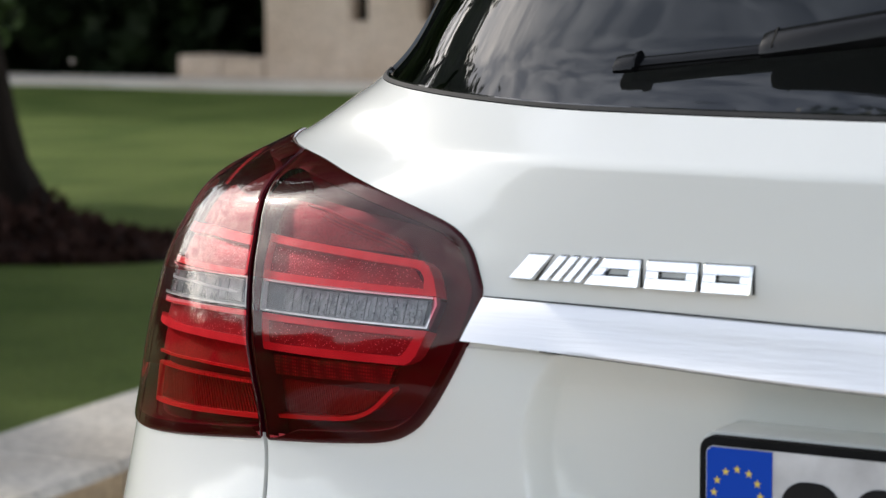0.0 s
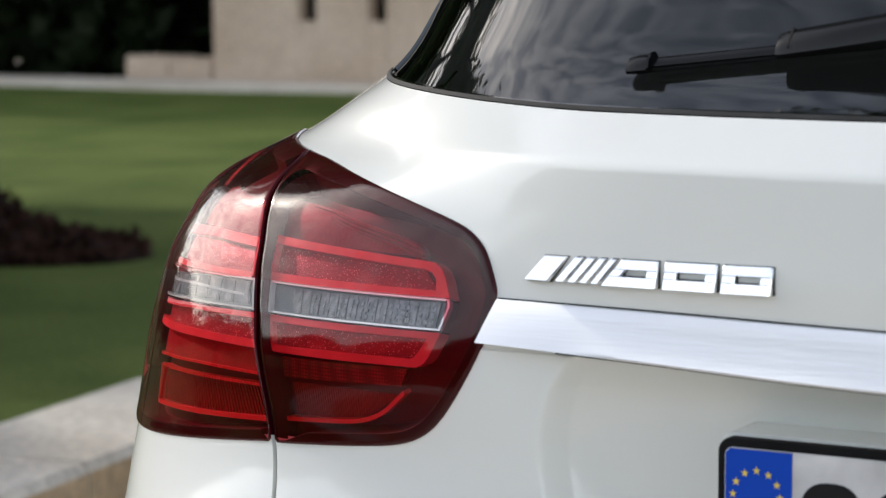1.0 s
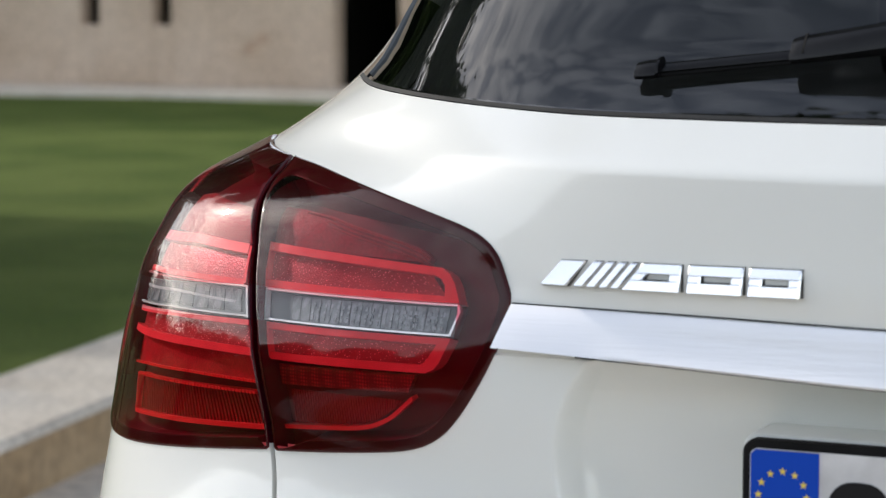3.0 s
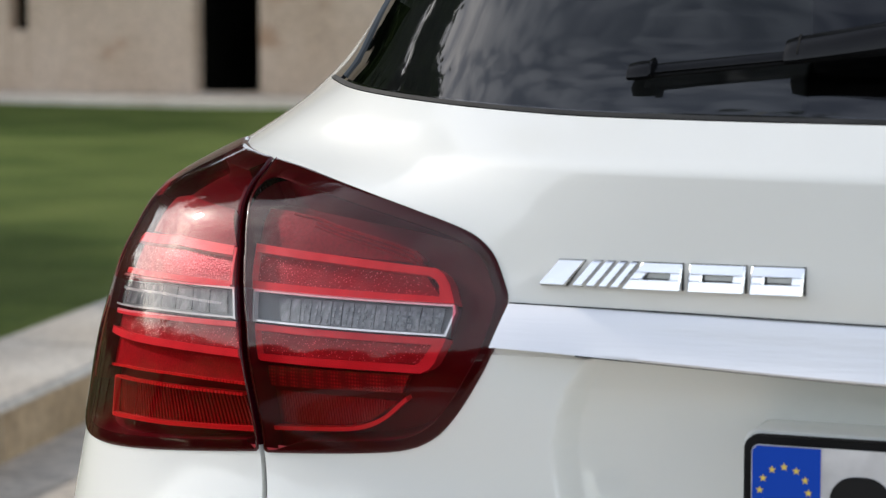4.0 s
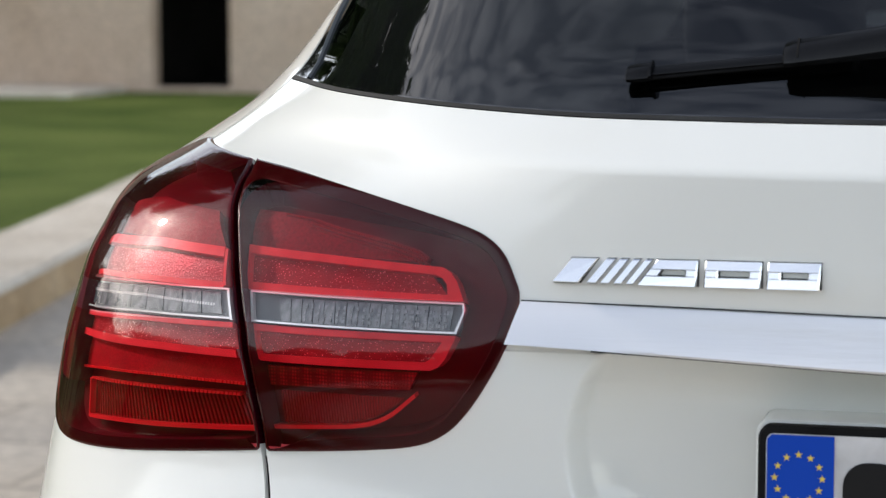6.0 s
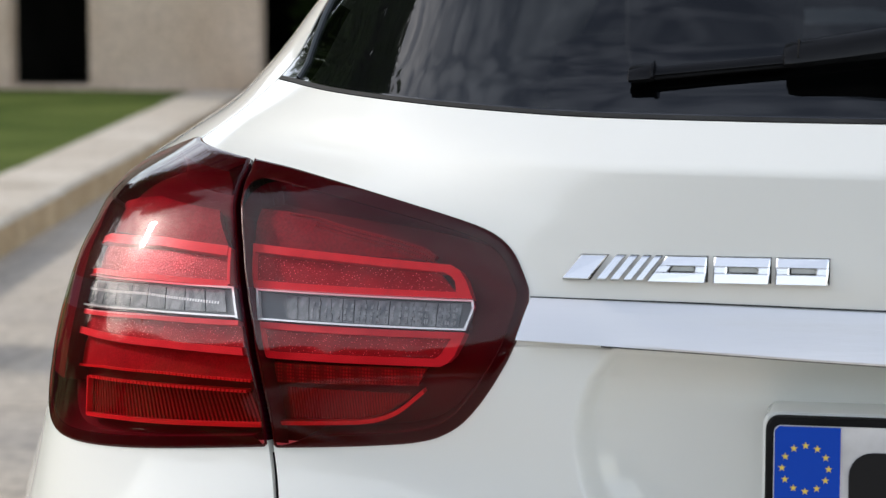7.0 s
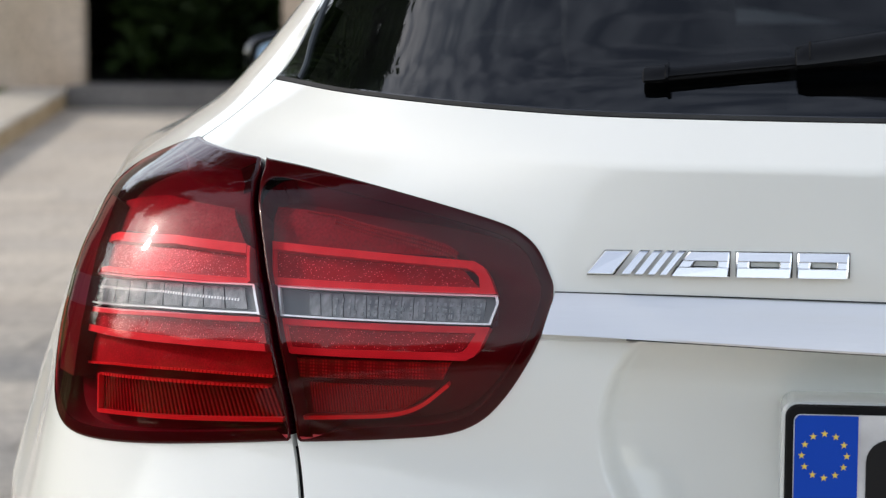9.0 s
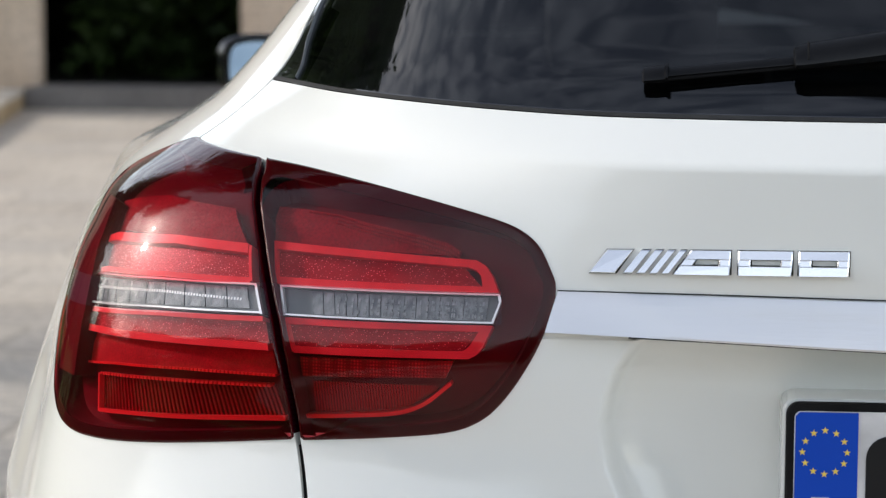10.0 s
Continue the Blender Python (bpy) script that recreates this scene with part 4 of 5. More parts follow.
# three plain blocks, each with a slot
for a0, a1, lean in ((0.3315, 0.2915, 0.0125), (0.2865, 0.2490, 0.0), (0.2450, 0.2105, 0.0)):
    g0, g1 = 0.0065 / 0.018 * lean, 0.0115 / 0.018 * lean
    faces_of = ([(a0, 0.974), (a0 - g0, 0.9805), (a1, 0.9805), (a1, 0.974)], [(a0 - g1, 0.9855), (a0 - lean, 0.992), (a1, 0.992), (a1, 0.9855)],
                [(a0 - g0, 0.9805), (a0 - g1, 0.9855), (a0 - g1 - 0.009, 0.9855), (a0 - g0 - 0.009, 0.9805)],
                [(a1 + 0.008, 0.9805), (a1 + 0.008, 0.9855), (a1, 0.9855), (a1, 0.9805)])
    tops, edge_shades = zip(*[badge_piece(q) for q in faces_of])
    part("badge_block", *joined(*tops), CHROME, badge, smooth=False)
    part("badge_edge_shade", *joined(*edge_shades), GLOSS_BLACK, badge, "dark glued foot", smooth=False)


def flat_y(y0):
    return lambda u, w, d: (u, y0 - d, w)


def rounded_box(x0, x1, z0, z1, r, n=6):
    out = []
    for cx, cz, q in ((x1 - r, z1 - r, 0), (x0 + r, z1 - r, 1), (x0 + r, z0 + r, 2), (x1 - r, z0 + r, 3)):
        out += [(cx + r * math.cos(math.pi / 2 * (q + i / n)), cz + r * math.sin(math.pi / 2 * (q + i / n))) for i in range(n + 1)]
    return out


plate = new("number_plate")
plate.parent = car
tagged(plate, "white number plate with blue band in a black holder")
part("plate_mount", *plate_shape(rounded_box(-0.2535, 0.2535, 0.762, 0.8885, 0.010), 0.0435, flat_y(0.0500), 0.002), PAINT, plate, "white mounting pad")
part("plate_holder", *plate_shape(rounded_box(-0.2510, 0.2510, 0.7645, 0.8862, 0.009), 0.0085, flat_y(0.0065), 0.0015), SEAL, plate, "black plastic holder")
part("plate_sheet", *plate_shape(rounded_box(-0.2455, 0.2455, 0.770, 0.8808, 0.005), 0.0010, flat_y(-0.0020)), PLATE_WHITE, plate, "embossed white sheet")
part("country_band", *plate_shape([(-0.2418, 0.7707), (-0.2448, 0.7737), (-0.2448, 0.8772), (-0.2418, 0.8802), (-0.2012, 0.8802), (-0.2012, 0.7707)], 0.0005, flat_y(-0.0032)), BLUE, plate, "blue band with ring of stars")
for i in range(12):
    cx, cz = -0.2242 + 0.0155 * math.sin(math.pi * i / 6), 0.8520 + 0.0155 * math.cos(math.pi * i / 6)
    tip = [(cx + (0.0027 if k % 2 == 0 else 0.00108) * math.sin(math.pi * k / 5), cz + (0.0027 if k % 2 == 0 else 0.00108) * math.cos(math.pi * k / 5)) for k in range(10)]
    part("star", *plate_shape(tip, 0.0003, flat_y(-0.0038)), GOLD, plate, smooth=False)
part("country_mark", *plate_shape(rounded_box(-0.2335, -0.2200, 0.7965, 0.8200, 0.001), 0.0003, flat_y(-0.0038)), PLATE_WHITE, plate, "plain pale bar")
x = -0.1955
for wide in (0.047, 0.047, 0.020, 0.047, 0.047, 0.047, 0.047, 0.047):
    if wide > 0.03:
        part("plate_bar", *plate_shape(rounded_box(x, x + wide - 0.008, 0.788, 0.864, 0.016), 0.0012, flat_y(-0.0030), 0.0005), INK, plate, "plain black bar")
    x += wide

# ---- rear wiper ----
wiper = new("rear_wiper")
wiper.parent = car
tagged(wiper, "black rear wiper resting on the window")


def lofted(stations, drop=0.0):
    """A bar through rectangular stations (x, y, z_low, z_high, depth) with chamfered corners."""
    v = []
    for x, y, z0, z1, d in stations:
        z0, z1 = z0 - drop, z1 - drop
        c = min(0.3 * (z1 - z0), 0.3 * d)
        v += [(x, y - d / 2 + c, z0), (x, y + d / 2 - c, z0), (x, y + d / 2, z0 + c), (x, y + d / 2, z1 - c), (x, y + d / 2 - c, z1), (x, y - d / 2 + c, z1), (x, y - d / 2, z1 - c), (x, y - d / 2, z0 + c)]
    n = len(stations)
    return v, grid_faces(n, 8, wrap=True) + [tuple(range(8)), tuple(range((n - 1) * 8, n * 8))[::-1]]


def glass_bar(stations):
    """A bar along the wiper's line on the glass: stations of (arc, low and high edge along the glass, low and high side above it)."""
    v = []
    for a, s0, s1, h0, h1 in stations:
        c = 0.3 * min(s1 - s0, h1 - h0)
        z = 1.107 + (0.3505 - a) * 0.1032
        for s, h in ((s0 + c, h0), (s1 - c, h0), (s1, h0 + c), (s1, h1 - c), (s1 - c, h1), (s0 + c, h1), (s0, h1 - c), (s0, h0 + c)):
            v.append(mirror_arc(a, z + 0.85 * s, 0.72 * h - 0.002))
    n = len(stations)
    return v, grid_faces(n, 8, wrap=True) + [tuple(range(8)), tuple(range((n - 1) * 8, n * 8))[::-1]]


def mirror_arc(a, z, h):
    """A point h metres off the rear glass; arcs below nought lie on the right half."""
    p = skin_off(np.array([abs(a)]), np.array([z]), np.array([h]))[0]
    return (p[0] if a >= 0 else -p[0], p[1], p[2])


part("blade_lip", *glass_bar([(a, -0.0011, 0.0011, 0.0, 0.0055) for a in np.linspace(0.347, 0.02, 24)]), SEAL, wiper, "rubber wiper lip")
part("blade", *glass_bar([(a, -0.0042, 0.0042, 0.0045, 0.0088) for a in np.linspace(0.3495, 0.02, 24)]), SEAL, wiper, "rubber wiper blade")
part("blade_spine", *glass_bar([(a, -0.0034, 0.0036, 0.0092, 0.0122) for a in np.linspace(0.342, 0.02, 24)]), WIPER_BLACK, wiper, "ridged blade spine")
part("blade_tip", *glass_bar([(0.3600, -0.0035, 0.0040, 0.0070, 0.0105), (0.3585, -0.0055, 0.0058, 0.0055, 0.0140), (0.352, -0.0062, 0.0065, 0.0050, 0.0150), (0.3425, -0.0062, 0.0065, 0.0045, 0.0152),
                                (0.3415, -0.0064, 0.0068, 0.0045, 0.0185), (0.3398, -0.0064, 0.0068, 0.0045, 0.0185)]), WIPER_BLACK, wiper, "end cap")
part("arm", *glass_bar([(0.2475, -0.0060, 0.0060, 0.0125, 0.0175), (0.2460, -0.0085, 0.0085, 0.0110, 0.0215), (0.2400, -0.0095, 0.0095, 0.0105, 0.0235), (0.205, -0.0100, 0.0105, 0.0105, 0.0280),
                          (0.17, -0.0105, 0.0110, 0.0110, 0.0335), (0.10, -0.0115, 0.0120, 0.0130, 0.0430), (0.03, -0.0130, 0.0130, 0.0150, 0.0480), (-0.05, -0.0145, 0.0145, 0.0170, 0.0500)]), WIPER_BLACK, wiper, "tapered wiper arm")
part("arm_seam", *glass_bar([(0.2372, -0.0070, 0.0092, 0.0200, 0.0240), (0.2358, -0.0070, 0.0092, 0.0200, 0.0242)]), SEAL, wiper, "dark slot in the arm")
part("pivot_cap", *tube([mirror_arc(-0.06, 1.149, h) for h in (0.0, 0.02, 0.05, 0.054)], [0.024, 0.023, 0.021, 0.014], 20), WIPER_BLACK, wiper)

# ---- door mirrors ----
for s in (0, 1):
    mirror = new("door_mirror")
    mirror.parent = car
    tagged(mirror, "white door mirror with a black frame")
    ang = np.linspace(0, 2 * np.pi, 28, endpoint=False)
    prof = [(2.97, 0.25), (2.95, 0.55), (2.90, 0.85), (2.82, 1.0), (2.76, 1.0)]

    def oval(k, y):
        return [(-1.045 + 0.105 * k * np.sign(np.cos(t)) * abs(np.cos(t)) ** 0.5, y, 1.005 + 0.058 * k * np.sign(np.sin(t)) * abs(np.sin(t)) ** 0.55) for t in ang]
    v = [p for y, k in prof for p in oval(k, y)]
    f = grid_faces(len(prof), 28, wrap=True) + [tuple(range(28))]
    shell = (v, f)
    v = oval(1.0, 2.76) + oval(0.9, 2.755) + oval(0.88, 2.772)
    frame_m = (v, grid_faces(3, 28, wrap=True))
    glass = ([(x, y + 0.2 * (z - 1.005), z) for x, y, z in oval(0.80, 2.771)], [tuple(range(28))])
    foot_m = lofted([(-0.80, 2.83, 0.945, 0.985, 0.10), (-0.90, 2.83, 0.950, 0.985, 0.09), (-1.0, 2.83, 0.962, 0.99, 0.08)])
    for nm, piece, mat, lab in (("shell", shell, PAINT, ""), ("mirror_frame", frame_m, GLOSS_BLACK, "black frame"), ("mirror_glass", glass, MIRROR, "mirror glass"), ("mirror_foot", foot_m, GLOSS_BLACK, "black foot")):
        part(nm, *(piece if s == 0 else other_side(*piece)), mat, mirror, lab)

# ---- wheels, floor and seats ----
for wx in (-0.80, 0.80):
    for wy in (0.80, 3.50):
        wheel = new("wheel")
        wheel.parent = car
        ang = np.linspace(0, 2 * np.pi, 40, endpoint=False)

        def ring_at(r, x):
            return [(x, wy + r * math.cos(t), 0.335 + r * math.sin(t)) for t in ang]
        s = -1 if wx < 0 else 1
        prof = [(0.235, -0.10), (0.30, -0.108), (0.325, -0.09), (0.334, -0.05), (0.334, 0.05), (0.325, 0.09), (0.30, 0.108), (0.235, 0.10)]
        part("tyre", [p for r, x in prof for p in ring_at(r, wx + s * x)], grid_faces(len(prof), 40, wrap=True), TYRE, wheel, "black tyre")
        rim_v = [p for r, x in ((0.238, -0.10), (0.225, 0.0), (0.238, 0.095), (0.225, 0.085)) for p in ring_at(r, wx + s * x)]
        pieces = [(rim_v, grid_faces(4, 40, wrap=True)), tube([(wx + s * 0.03, wy, 0.335), (wx + s * 0.085, wy, 0.335)], 0.05, 16)]
        for k in range(5):
            t = 2 * math.pi * k / 5
            pieces.append(tube([(wx + s * 0.075, wy + 0.03 * math.cos(t), 0.335 + 0.03 * math.sin(t)), (wx + s * 0.07, wy + 0.23 * math.cos(t), 0.335 + 0.23 * math.sin(t))], [0.03, 0.022], 8))
        part("rim", *joined(*pieces), ALLOY, wheel, "grey alloy rim")
part("floor_pan", *block(-0.78, 0.78, 0.25, 4.1, 0.22, 0.30, 0.02), SEAL, car, "black underside")
part("load_cover", *block(-0.52, 0.52, 0.30, 0.95, 0.985, 1.0, 0.005), FABRIC, car, "black load cover")
for side in (-1, 1):
    for x, y, top in ((0.38 * side, 1.15, 1.06), (0.44 * side, 2.05, 1.12)):
        part("seat", *joined(block(x - 0.26, x + 0.26, y, y + 0.14, 0.55, top - 0.04, 0.05), block(x - 0.27, x + 0.27, y + 0.1, y + 0.6, 0.40, 0.58, 0.05), block(x - 0.10, x + 0.10, y - 0.01, y + 0.08, top, top + 0.16, 0.035)), FABRIC, car, "dark fabric seat with headrest")
part("dashboard", *block(-0.70, 0.70, 2.75, 3.05, 0.70, 1.0, 0.06), FABRIC, car, "black dashboard")


# ---- ground, lawn, kerb ----
def sheet(name, x0, x1, y0, y1, z, n, m, mat, wave=0.0):
    xs, ys = np.linspace(x0, x1, n), np.linspace(y0, y1, m)
    v = [(x, y, z + wave * noise.noise((x * 0.4, y * 0.4, 3.0))) for x in xs for y in ys]
    ob = part(name, v, grid_faces(n, m), mat)
    return ob


def lawn_edge(y):
    return -2.85 - 0.173 * y


def kerb_edge(y):
    return -2.43 - 0.170 * y


tagged(sheet("ground", -600, 600, -600, 600, -0.03, 3, 3, PAVING), "pale stone ground reaching the horizon", "ground", kind="structure")
tagged(sheet("pavement", -14, 16, -9.3, 18.4, 0.0, 40, 40, PAVING, 0.0), "pale paved forecourt beside the lawn", "pavement", kind="structure")

ys = np.linspace(-40, 18.7, 176)
v = []
for y in ys:
    e = lawn_edge(y)
    for x in np.r_[e + 0.02, e - 0.02, np.linspace(e - 0.3, -40, 60)]:
        v.append((x, y, 0.135 + (0.02 * noise.noise((x * 0.5, y * 0.5, 1.0)) if x < e - 0.2 else 0)))
lawn = part("lawn", v, grid_faces(len(ys), 62), GRASS)
tagged(lawn, "mown green lawn, partly in tree shade", "lawn", kind="structure")

kerb = thing("kerb", "pale stone kerb between lawn and paving", "kerb", kind="structure")
y = -9.0
while y < 18.6:
    y1 = min(y + 0.98, 18.65)
    l0, l1, r0, r1 = lawn_edge(y), lawn_edge(y1), kerb_edge(y), kerb_edge(y1)
    h = 0.145 + random.uniform(-0.003, 0.003)
    g, b = 0.003, 0.02
    v = [(l0, y + g, 0.02), (l0, y + g, h), (r0 - b, y + g, h), (r0, y + g, h - b), (r0, y + g, -0.02), (l1, y1 - g, 0.02), (l1, y1 - g, h), (r1 - b, y1 - g, h), (r1, y1 - g, h - b), (r1, y1 - g, -0.02)]
    f = [(0, 1, 2, 3, 4), (9, 8, 7, 6, 5)] + [(i, i + 1, i + 6, i + 5) for i in range(4)]
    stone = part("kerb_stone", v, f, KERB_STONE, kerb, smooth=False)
    # the face towards the paving takes the darker tan
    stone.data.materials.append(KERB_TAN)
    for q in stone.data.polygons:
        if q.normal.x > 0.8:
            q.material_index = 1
    y = y1

end_v, end_f = block(kerb_edge(-9.0), 16.0, -9.45, -9.0, -0.02, 0.146, 0.02)
part("kerb_stone", end_v, end_f, KERB_STONE, kerb, smooth=False)
# unseen lawn, added so the lamps reflect dark ground
rear_lawn = part("lawn", *block(lawn_edge(-9.4) - 0.04, 16.0, -40.0, -9.45, 0.0, 0.136, 0.01), GRASS)
tagged(rear_lawn, "unseen green lawn added behind the forecourt", "lawn", kind="structure")

path_slab = part("path", *block(-30, -7.95, 17.5, 18.75, 0.02, 0.185, 0.02), KERB_STONE)
tagged(path_slab, "pale stone path along the building", "path", kind="structure")

# ---- stone building ----
building = thing("building", "pale sandstone building with slit windows and dark openings", "building")
FACE, BACK, TOP = 18.8, 19.0, 4.6


def wall_piece(name, x0, x1, z0, z1, mat=STONE, y0=FACE, y1=BACK, label=""):
    return part(name, *block(x0, x1, y0, y1, z0, z1, 0.015), mat, building, label, smooth=False)


wall_piece("wall", -13.83, -12.85, 0.0, TOP)
for x0, x1 in ((-12.85, -12.64), (-12.06, -11.86)):
    wall_piece("wall", x0, x1, 0.0, 0.75)
    wall_piece("wall", x0, x1, 2.1, TOP)
wall_piece("wall", -12.64, -12.06, 0.0, TOP)
wall_piece("wall", -11.86, -10.15, 0.0, TOP)
wall_piece("wall", -10.15, -9.50, 0.0, 0.20)
wall_piece("wall", -10.15, -9.50, 2.6, TOP)
wall_piece("wall", -9.50, -7.73, 0.0, TOP)
wall_piece("wall", -7.73, -7.03, 0.0, 0.17)
wall_piece("wall", -7.73, -7.03, 2.6, TOP)
wall_piece("wall", -7.03, -5.53, 0.0, TOP)
wall_piece("lintel", -5.53, -3.84, 2.9, TOP)
wall_piece("wall", -3.84, 6.0, 0.0, TOP)
wall_piece("step", -5.53, -3.84, 0.0, 0.175, STEP, 18.25, 19.0, "grey stone step")
# unseen roof, back and cross walls, added to keep the openings dark
part("roof", *block(-14.2, 6.4, 18.5, 27.5, TOP, TOP + 0.25, 0.03), STONE, building, "flat stone roof edge", False)
part("back_wall", *block(-14.0, 6.0, 27.0, 27.4, 0, TOP, 0.02), SHADE_WALL, building, "dark rear wall", False)
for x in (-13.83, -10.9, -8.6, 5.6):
    part("cross_wall", *block(x, x + 0.3, 19.0, 27.0, 0, TOP, 0.02), SHADE_WALL, building, "dark inner wall", False)
part("inner_floor", *block(-13.8, 6.0, 19.0, 27.0, -0.02, 0.12, 0.01), SHADE_WALL, building, "dark floor", False)
low = part("low_wall", *joined(block(-14.9, -14.37, 18.8, 19.3, 0.0, 0.40, 0.03), block(-14.36, -13.86, 18.8, 19.3, 0.0, 0.385, 0.03)), STONE, None)
tagged(low, "low pale stone wall beside the building", "wall", kind="structure")


# ---- planting ----
def leaves(count, centre, radius, size, rng, clumps=40, flat=1.0, hollow=0.55):
    """Many small leaf blades gathered in clumps inside an uneven ball."""
    cl = []
    for _ in range(clumps):
        d = rng.normal(size=3)
        d /= np.linalg.norm(d)
        cl.append(np.array(centre) + d * np.array(radius) * rng.uniform(hollow, 1.0) * np.array((1, 1, flat)))
    cl = np.array(cl)
    c = cl[rng.integers(0, clumps, count)] + rng.normal(size=(count, 3)) * np.array(radius) * 0.17
    u = rng.normal(size=(count, 3))
    u /= np.linalg.norm(u, axis=1, keepdims=True)
    w = np.cross(u, rng.normal(size=(count, 3)))
    w /= np.linalg.norm(w, axis=1, keepdims=True)
    s = size * rng.uniform(0.6, 1.3, (count, 1))
    tri = np.stack([c - u * s, c + w * s * 0.42, c + u * s, c - w * s * 0.42], 1)
    return tri.reshape(-1, 3), [(4 * i, 4 * i + 1, 4 * i + 2, 4 * i + 3) for i in range(count)], cl


def quick(name, verts, faces, mat, parent=None, label=""):
    me = bpy.data.meshes.new(name)
    me.from_pydata([tuple(map(float, v)) for v in verts], [], faces)
    me.materials.append(mat)
    ob = new(name, me)
    if parent:
        ob.parent = parent
    return tagged(ob, label) if label else ob


def tree(name_label, x, y, height, crown, radius, seed, trunk=0.26, count=14000, clumps=70, leaf=0.075, lobes=()):
    rng = np.random.default_rng(seed)
    t = thing("tree", name_label, "tree")
    top = np.array((x + rng.uniform(-0.3, 0.3), y + rng.uniform(-0.3, 0.3), height))
    base = np.array((x, y, -0.05))
    k = np.linspace(0, 1, 22)
    path = base + (top - base) * k[:, None] + np.c_[0.06 * np.sin(5 * k), 0.05 * np.sin(4 * k + 1), 0 * k]
    zz = path[:, 2]
    rad = trunk * (1 - 0.45 * k) + trunk * 0.85 * np.exp(-np.maximum(zz - 0.1, 0) / 0.22)
    vt, ft = tube(path, rad, 26)
    vt = np.array(vt)
    ring = np.arange(len(vt)) % 26
    for i in range(len(vt)):
        p = path[i // 26]
        lobe = 1 + 0.16 * math.sin(ring[i] / 26 * 2 * math.pi * 5 + 0.7) * math.exp(-max(p[2] - 0.1, 0) / 0.35) + 0.06 * noise.noise(Vector(vt[i]) * 5)
        vt[i, :2] = p[:2] + (vt[i, :2] - p[:2]) * lobe
    v, f, cl = leaves(count, crown, radius, leaf, rng, clumps)
    for centre, spread, n_leaves, n_clumps in lobes:
        v2, f2, cl2 = leaves(n_leaves, centre, spread, leaf, rng, n_clumps, 1.0, 0.2)
        f = f + [tuple(i + len(v) for i in q) for q in f2]
        v, cl = np.concatenate([v, v2]), np.concatenate([cl, cl2[::3]])
    limbs = [(vt, ft)]
    for c in np.concatenate([cl[: clumps : max(1, clumps // 12)], cl[clumps:]]):
        mid = (top + c) / 2 + rng.normal(size=3) * 0.2
        s = np.linspace(0, 1, 7)[:, None]
        limbs.append(tube((1 - s) ** 2 * top + 2 * s * (1 - s) * mid + s**2 * c, np.linspace(trunk * 0.4, 0.02, 7), 7))
    part("trunk", *joined(*limbs), BARK, t, "dark rough trunk with limbs")
    quick("crown", v, f, LEAF, t, "loose green crown")
    return t


# crown and lobes are out of view, placed for lawn shade and dark reflections
tree("old tree with dark flared trunk on the lawn", -6.58, 6.22, 3.2, (-6.9, 6.1, 5.3), (2.6, 2.0, 2.1), 3, 0.31, 19000, 80, 0.10, [
    ((-6.9, 3.0, 6.3), (1.5, 1.2, 1.3), 11000, 26), ((-4.7, 4.5, 6.0), (1.6, 1.4, 1.4), 7500, 30), ((-3.6, 3.5, 7.2), (1.3, 1.2, 1.0), 8000, 22), ((-5.4, 4.3, 3.3), (1.6, 1.5, 0.8), 16000, 44),
    ((-3.5, 5.7, 6.3), (1.5, 1.4, 1.3), 6500, 26)])
# unseen shrubs, added to cast the shade on the lawn beside the kerb
for k, (tx, ty, tz) in enumerate(((-6.4, 3.0, 1.22), (-7.05, 4.1, 1.36), (-7.2, 4.9, 1.36), (-7.4, 5.7, 1.36), (-7.65, 6.5, 1.36), (-8.0, 7.3, 1.40))):
    tree("unseen rounded shrub added for lawn shade and dark reflections", tx, ty, 0.75, (tx, ty, tz), (0.70, 0.66, 0.60), 40 + k, 0.06, 12000, 60, 0.05)
# this tree and the next stand out of view, added for their shade
tree("unseen round tree added to shade the lawn", -20.4, 16.8, 3.0, (-20.4, 16.8, 5.0), (2.4, 2.0, 1.6), 8, 0.26, 24000, 90, 0.10)

tree("unseen tall tree added to shade the far lawn", -27.6, 18.1, 4.6, (-27.6, 18.1, 7.1), (3.2, 1.5, 1.9), 9, 0.28, 24000, 90, 0.11)

for k, (tx, ty, th, tr) in enumerate(((-29, -19, 3.4, 3.2), (-23, -25, 3.7, 3.0), (-16, -28, 3.1, 3.3), (-9.5, -31, 3.6, 3.0), (-2, -33, 3.0, 3.2))):
    tree("broad dark green tree beside the forecourt", tx, ty, th, (tx, ty, th + 1.6), (tr, tr, 2.3), 20 + k, 0.24, 26000, 110, 0.15)


def hedge(label, x0, x1, y0, y1, z0, z1, count, size, mat, seed):
    rng = np.random.default_rng(seed)
    c = np.c_[rng.uniform(x0, x1, count), rng.uniform(y0, y1, count), z0 + (z1 - z0) * rng.uniform(0, 1, count) ** 0.8]
    c[:, 2] += 0.12 * (z1 - z0) * np.sin(c[:, 0] * 2.1 + seed) + 0.08 * (z1 - z0) * np.sin(c[:, 0] * 5.3)
    u = rng.normal(size=(count, 3))
    u /= np.linalg.norm(u, axis=1, keepdims=True)
    w = np.cross(u, rng.normal(size=(count, 3)))
    w /= np.linalg.norm(w, axis=1, keepdims=True)
    s = size * rng.uniform(0.6, 1.3, (count, 1))
    tri = np.stack([c - u * s, c + w * s * 0.5, c + u * s, c - w * s * 0.5], 1).reshape(-1, 3)
    ob = quick("hedge", tri, [(4 * i, 4 * i + 1, 4 * i + 2, 4 * i + 3) for i in range(count)], mat)
    return tagged(ob, label, "hedge", kind="stuff")


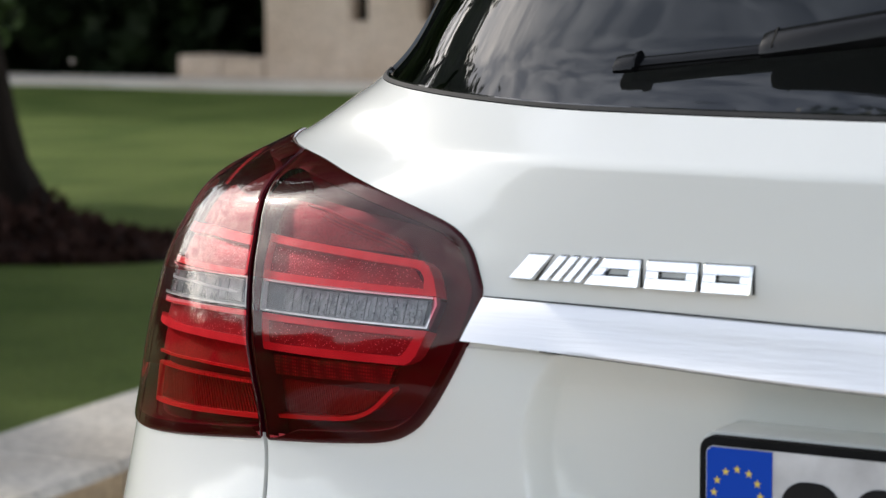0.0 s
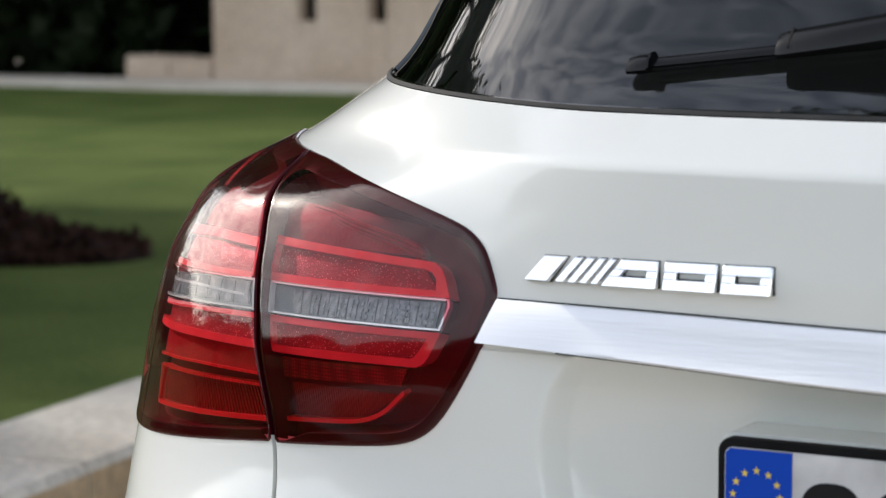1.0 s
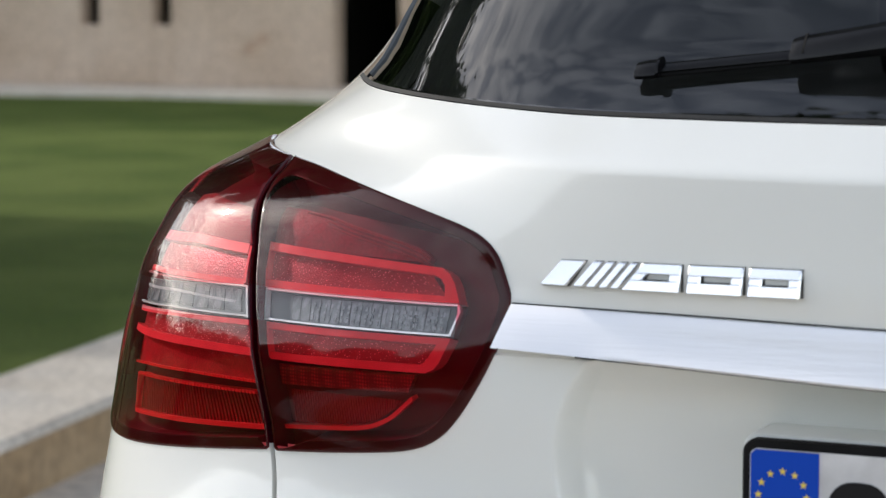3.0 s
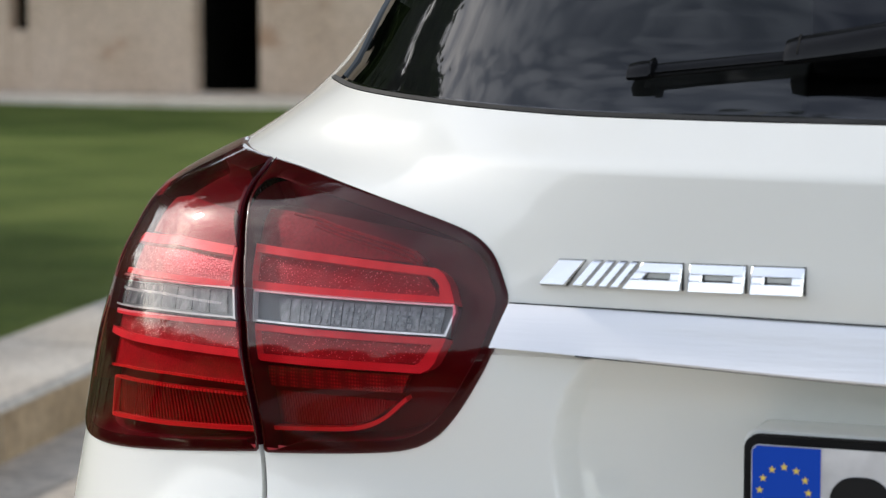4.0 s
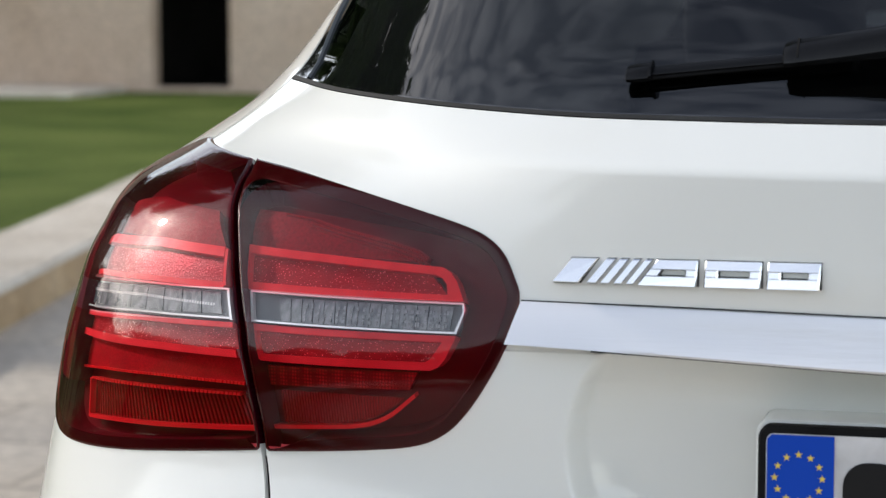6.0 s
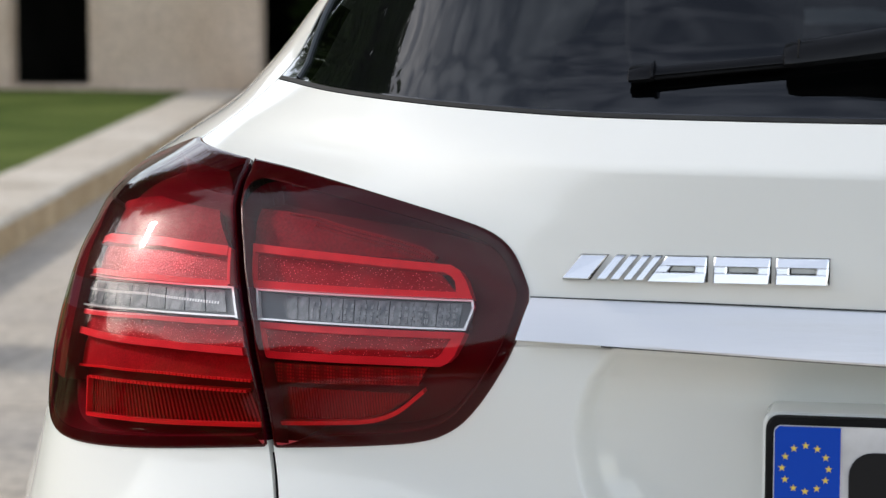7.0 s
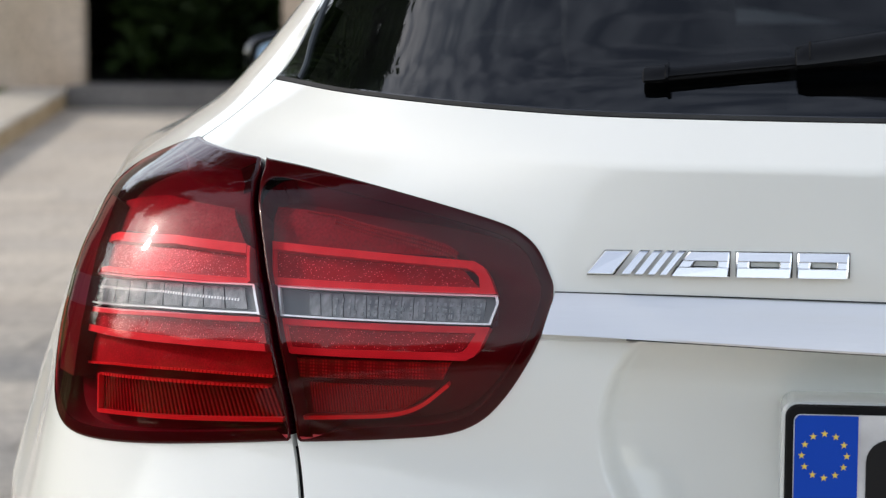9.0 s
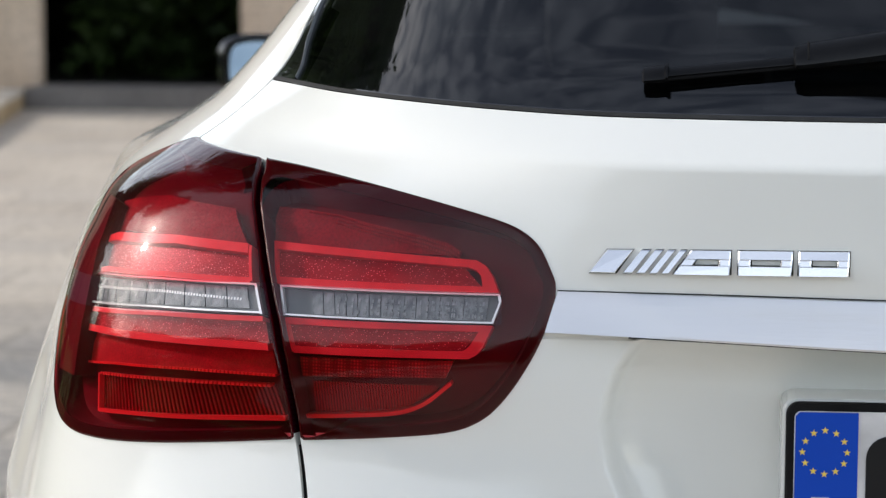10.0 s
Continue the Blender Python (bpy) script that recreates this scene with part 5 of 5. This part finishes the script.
hedge("hedge beside the building, shade put into its leaf colour", -30, -13.95, 20.0, 23.0, 0.0, 6.5, 70000, 0.22, SHADE_LEAF, 2)
hedge("leafy shrubs in the shade of the opening", -5.9, -3.4, 21.2, 23.0, 0.0, 2.6, 3500, 0.10, LEAF, 4)
hedge("far hedge across the forecourt, shade put into its leaf colour", -60, 60, -86.0, -82.0, 0.0, 4.6, 30000, 0.5, SHADE_LEAF, 6)

# hedge out of view, added for a dark skyline in the reflections
hedge("low hedge added out of view, near-black shade colour", -9.0, 14.0, -13.2, -12.0, 0.1, 2.0, 26000, 0.16, SHADE_LEAF, 9)
# more shrubs out of view, added as dark shapes reflected in the lamps
for k in range(6):
    ty = 1.2 - 2.1 * k
    tx = lawn_edge(ty) - 3.0
    tree("unseen rounded shrub added for lawn shade and dark reflections", tx, ty, 0.75, (tx, ty, 1.12), (0.95, 1.15, 0.60), 60 + k, 0.06, 9000, 60, 0.06)

# bed of russet plants round the trunk
rng = np.random.default_rng(12)
count = 5200
r, t = np.sqrt(rng.uniform(0.02, 1, count)), rng.uniform(0, 2 * np.pi, count)
c = np.c_[-6.22 + 1.0 * r * np.cos(t), 5.98 + 0.62 * r * np.sin(t), np.zeros(count)]
c[:, 2] = 0.14 + rng.uniform(0, 1, count) * (0.13 + 0.05 * np.sin(c[:, 0] * 9) + 0.04 * np.sin(c[:, 1] * 13)) * np.clip(2.2 * (1 - r), 0.25, 1)
u = rng.normal(size=(count, 3)) + np.array((0, 0, 0.8))
u /= np.linalg.norm(u, axis=1, keepdims=True)
w = np.cross(u, rng.normal(size=(count, 3)))
w /= np.linalg.norm(w, axis=1, keepdims=True)
s = 0.035 * rng.uniform(0.6, 1.4, (count, 1))
tri = np.stack([c - u * s, c + w * s * 0.4, c + u * s, c - w * s * 0.4], 1).reshape(-1, 3)
bed = quick("plant_bed", tri, [(4 * i, 4 * i + 1, 4 * i + 2, 4 * i + 3) for i in range(count)], RUSSET)
tagged(bed, "low russet plants round the tree", "plant bed", kind="stuff")
ang = np.linspace(0, 2 * np.pi, 60, endpoint=False)
v = [(-6.22 + 1.02 * k * math.cos(a), 5.98 + 0.64 * k * math.sin(a), 0.13 + h) for k, h in ((1.0, 0.0), (0.9, 0.03), (0.5, 0.06), (0.1, 0.07)) for a in ang]
soil = part("soil", v, grid_faces(4, 60, wrap=True) + [tuple(range(180, 240))], MULCH)
tagged(soil, "dark mulch bed round the tree", "soil", kind="structure")
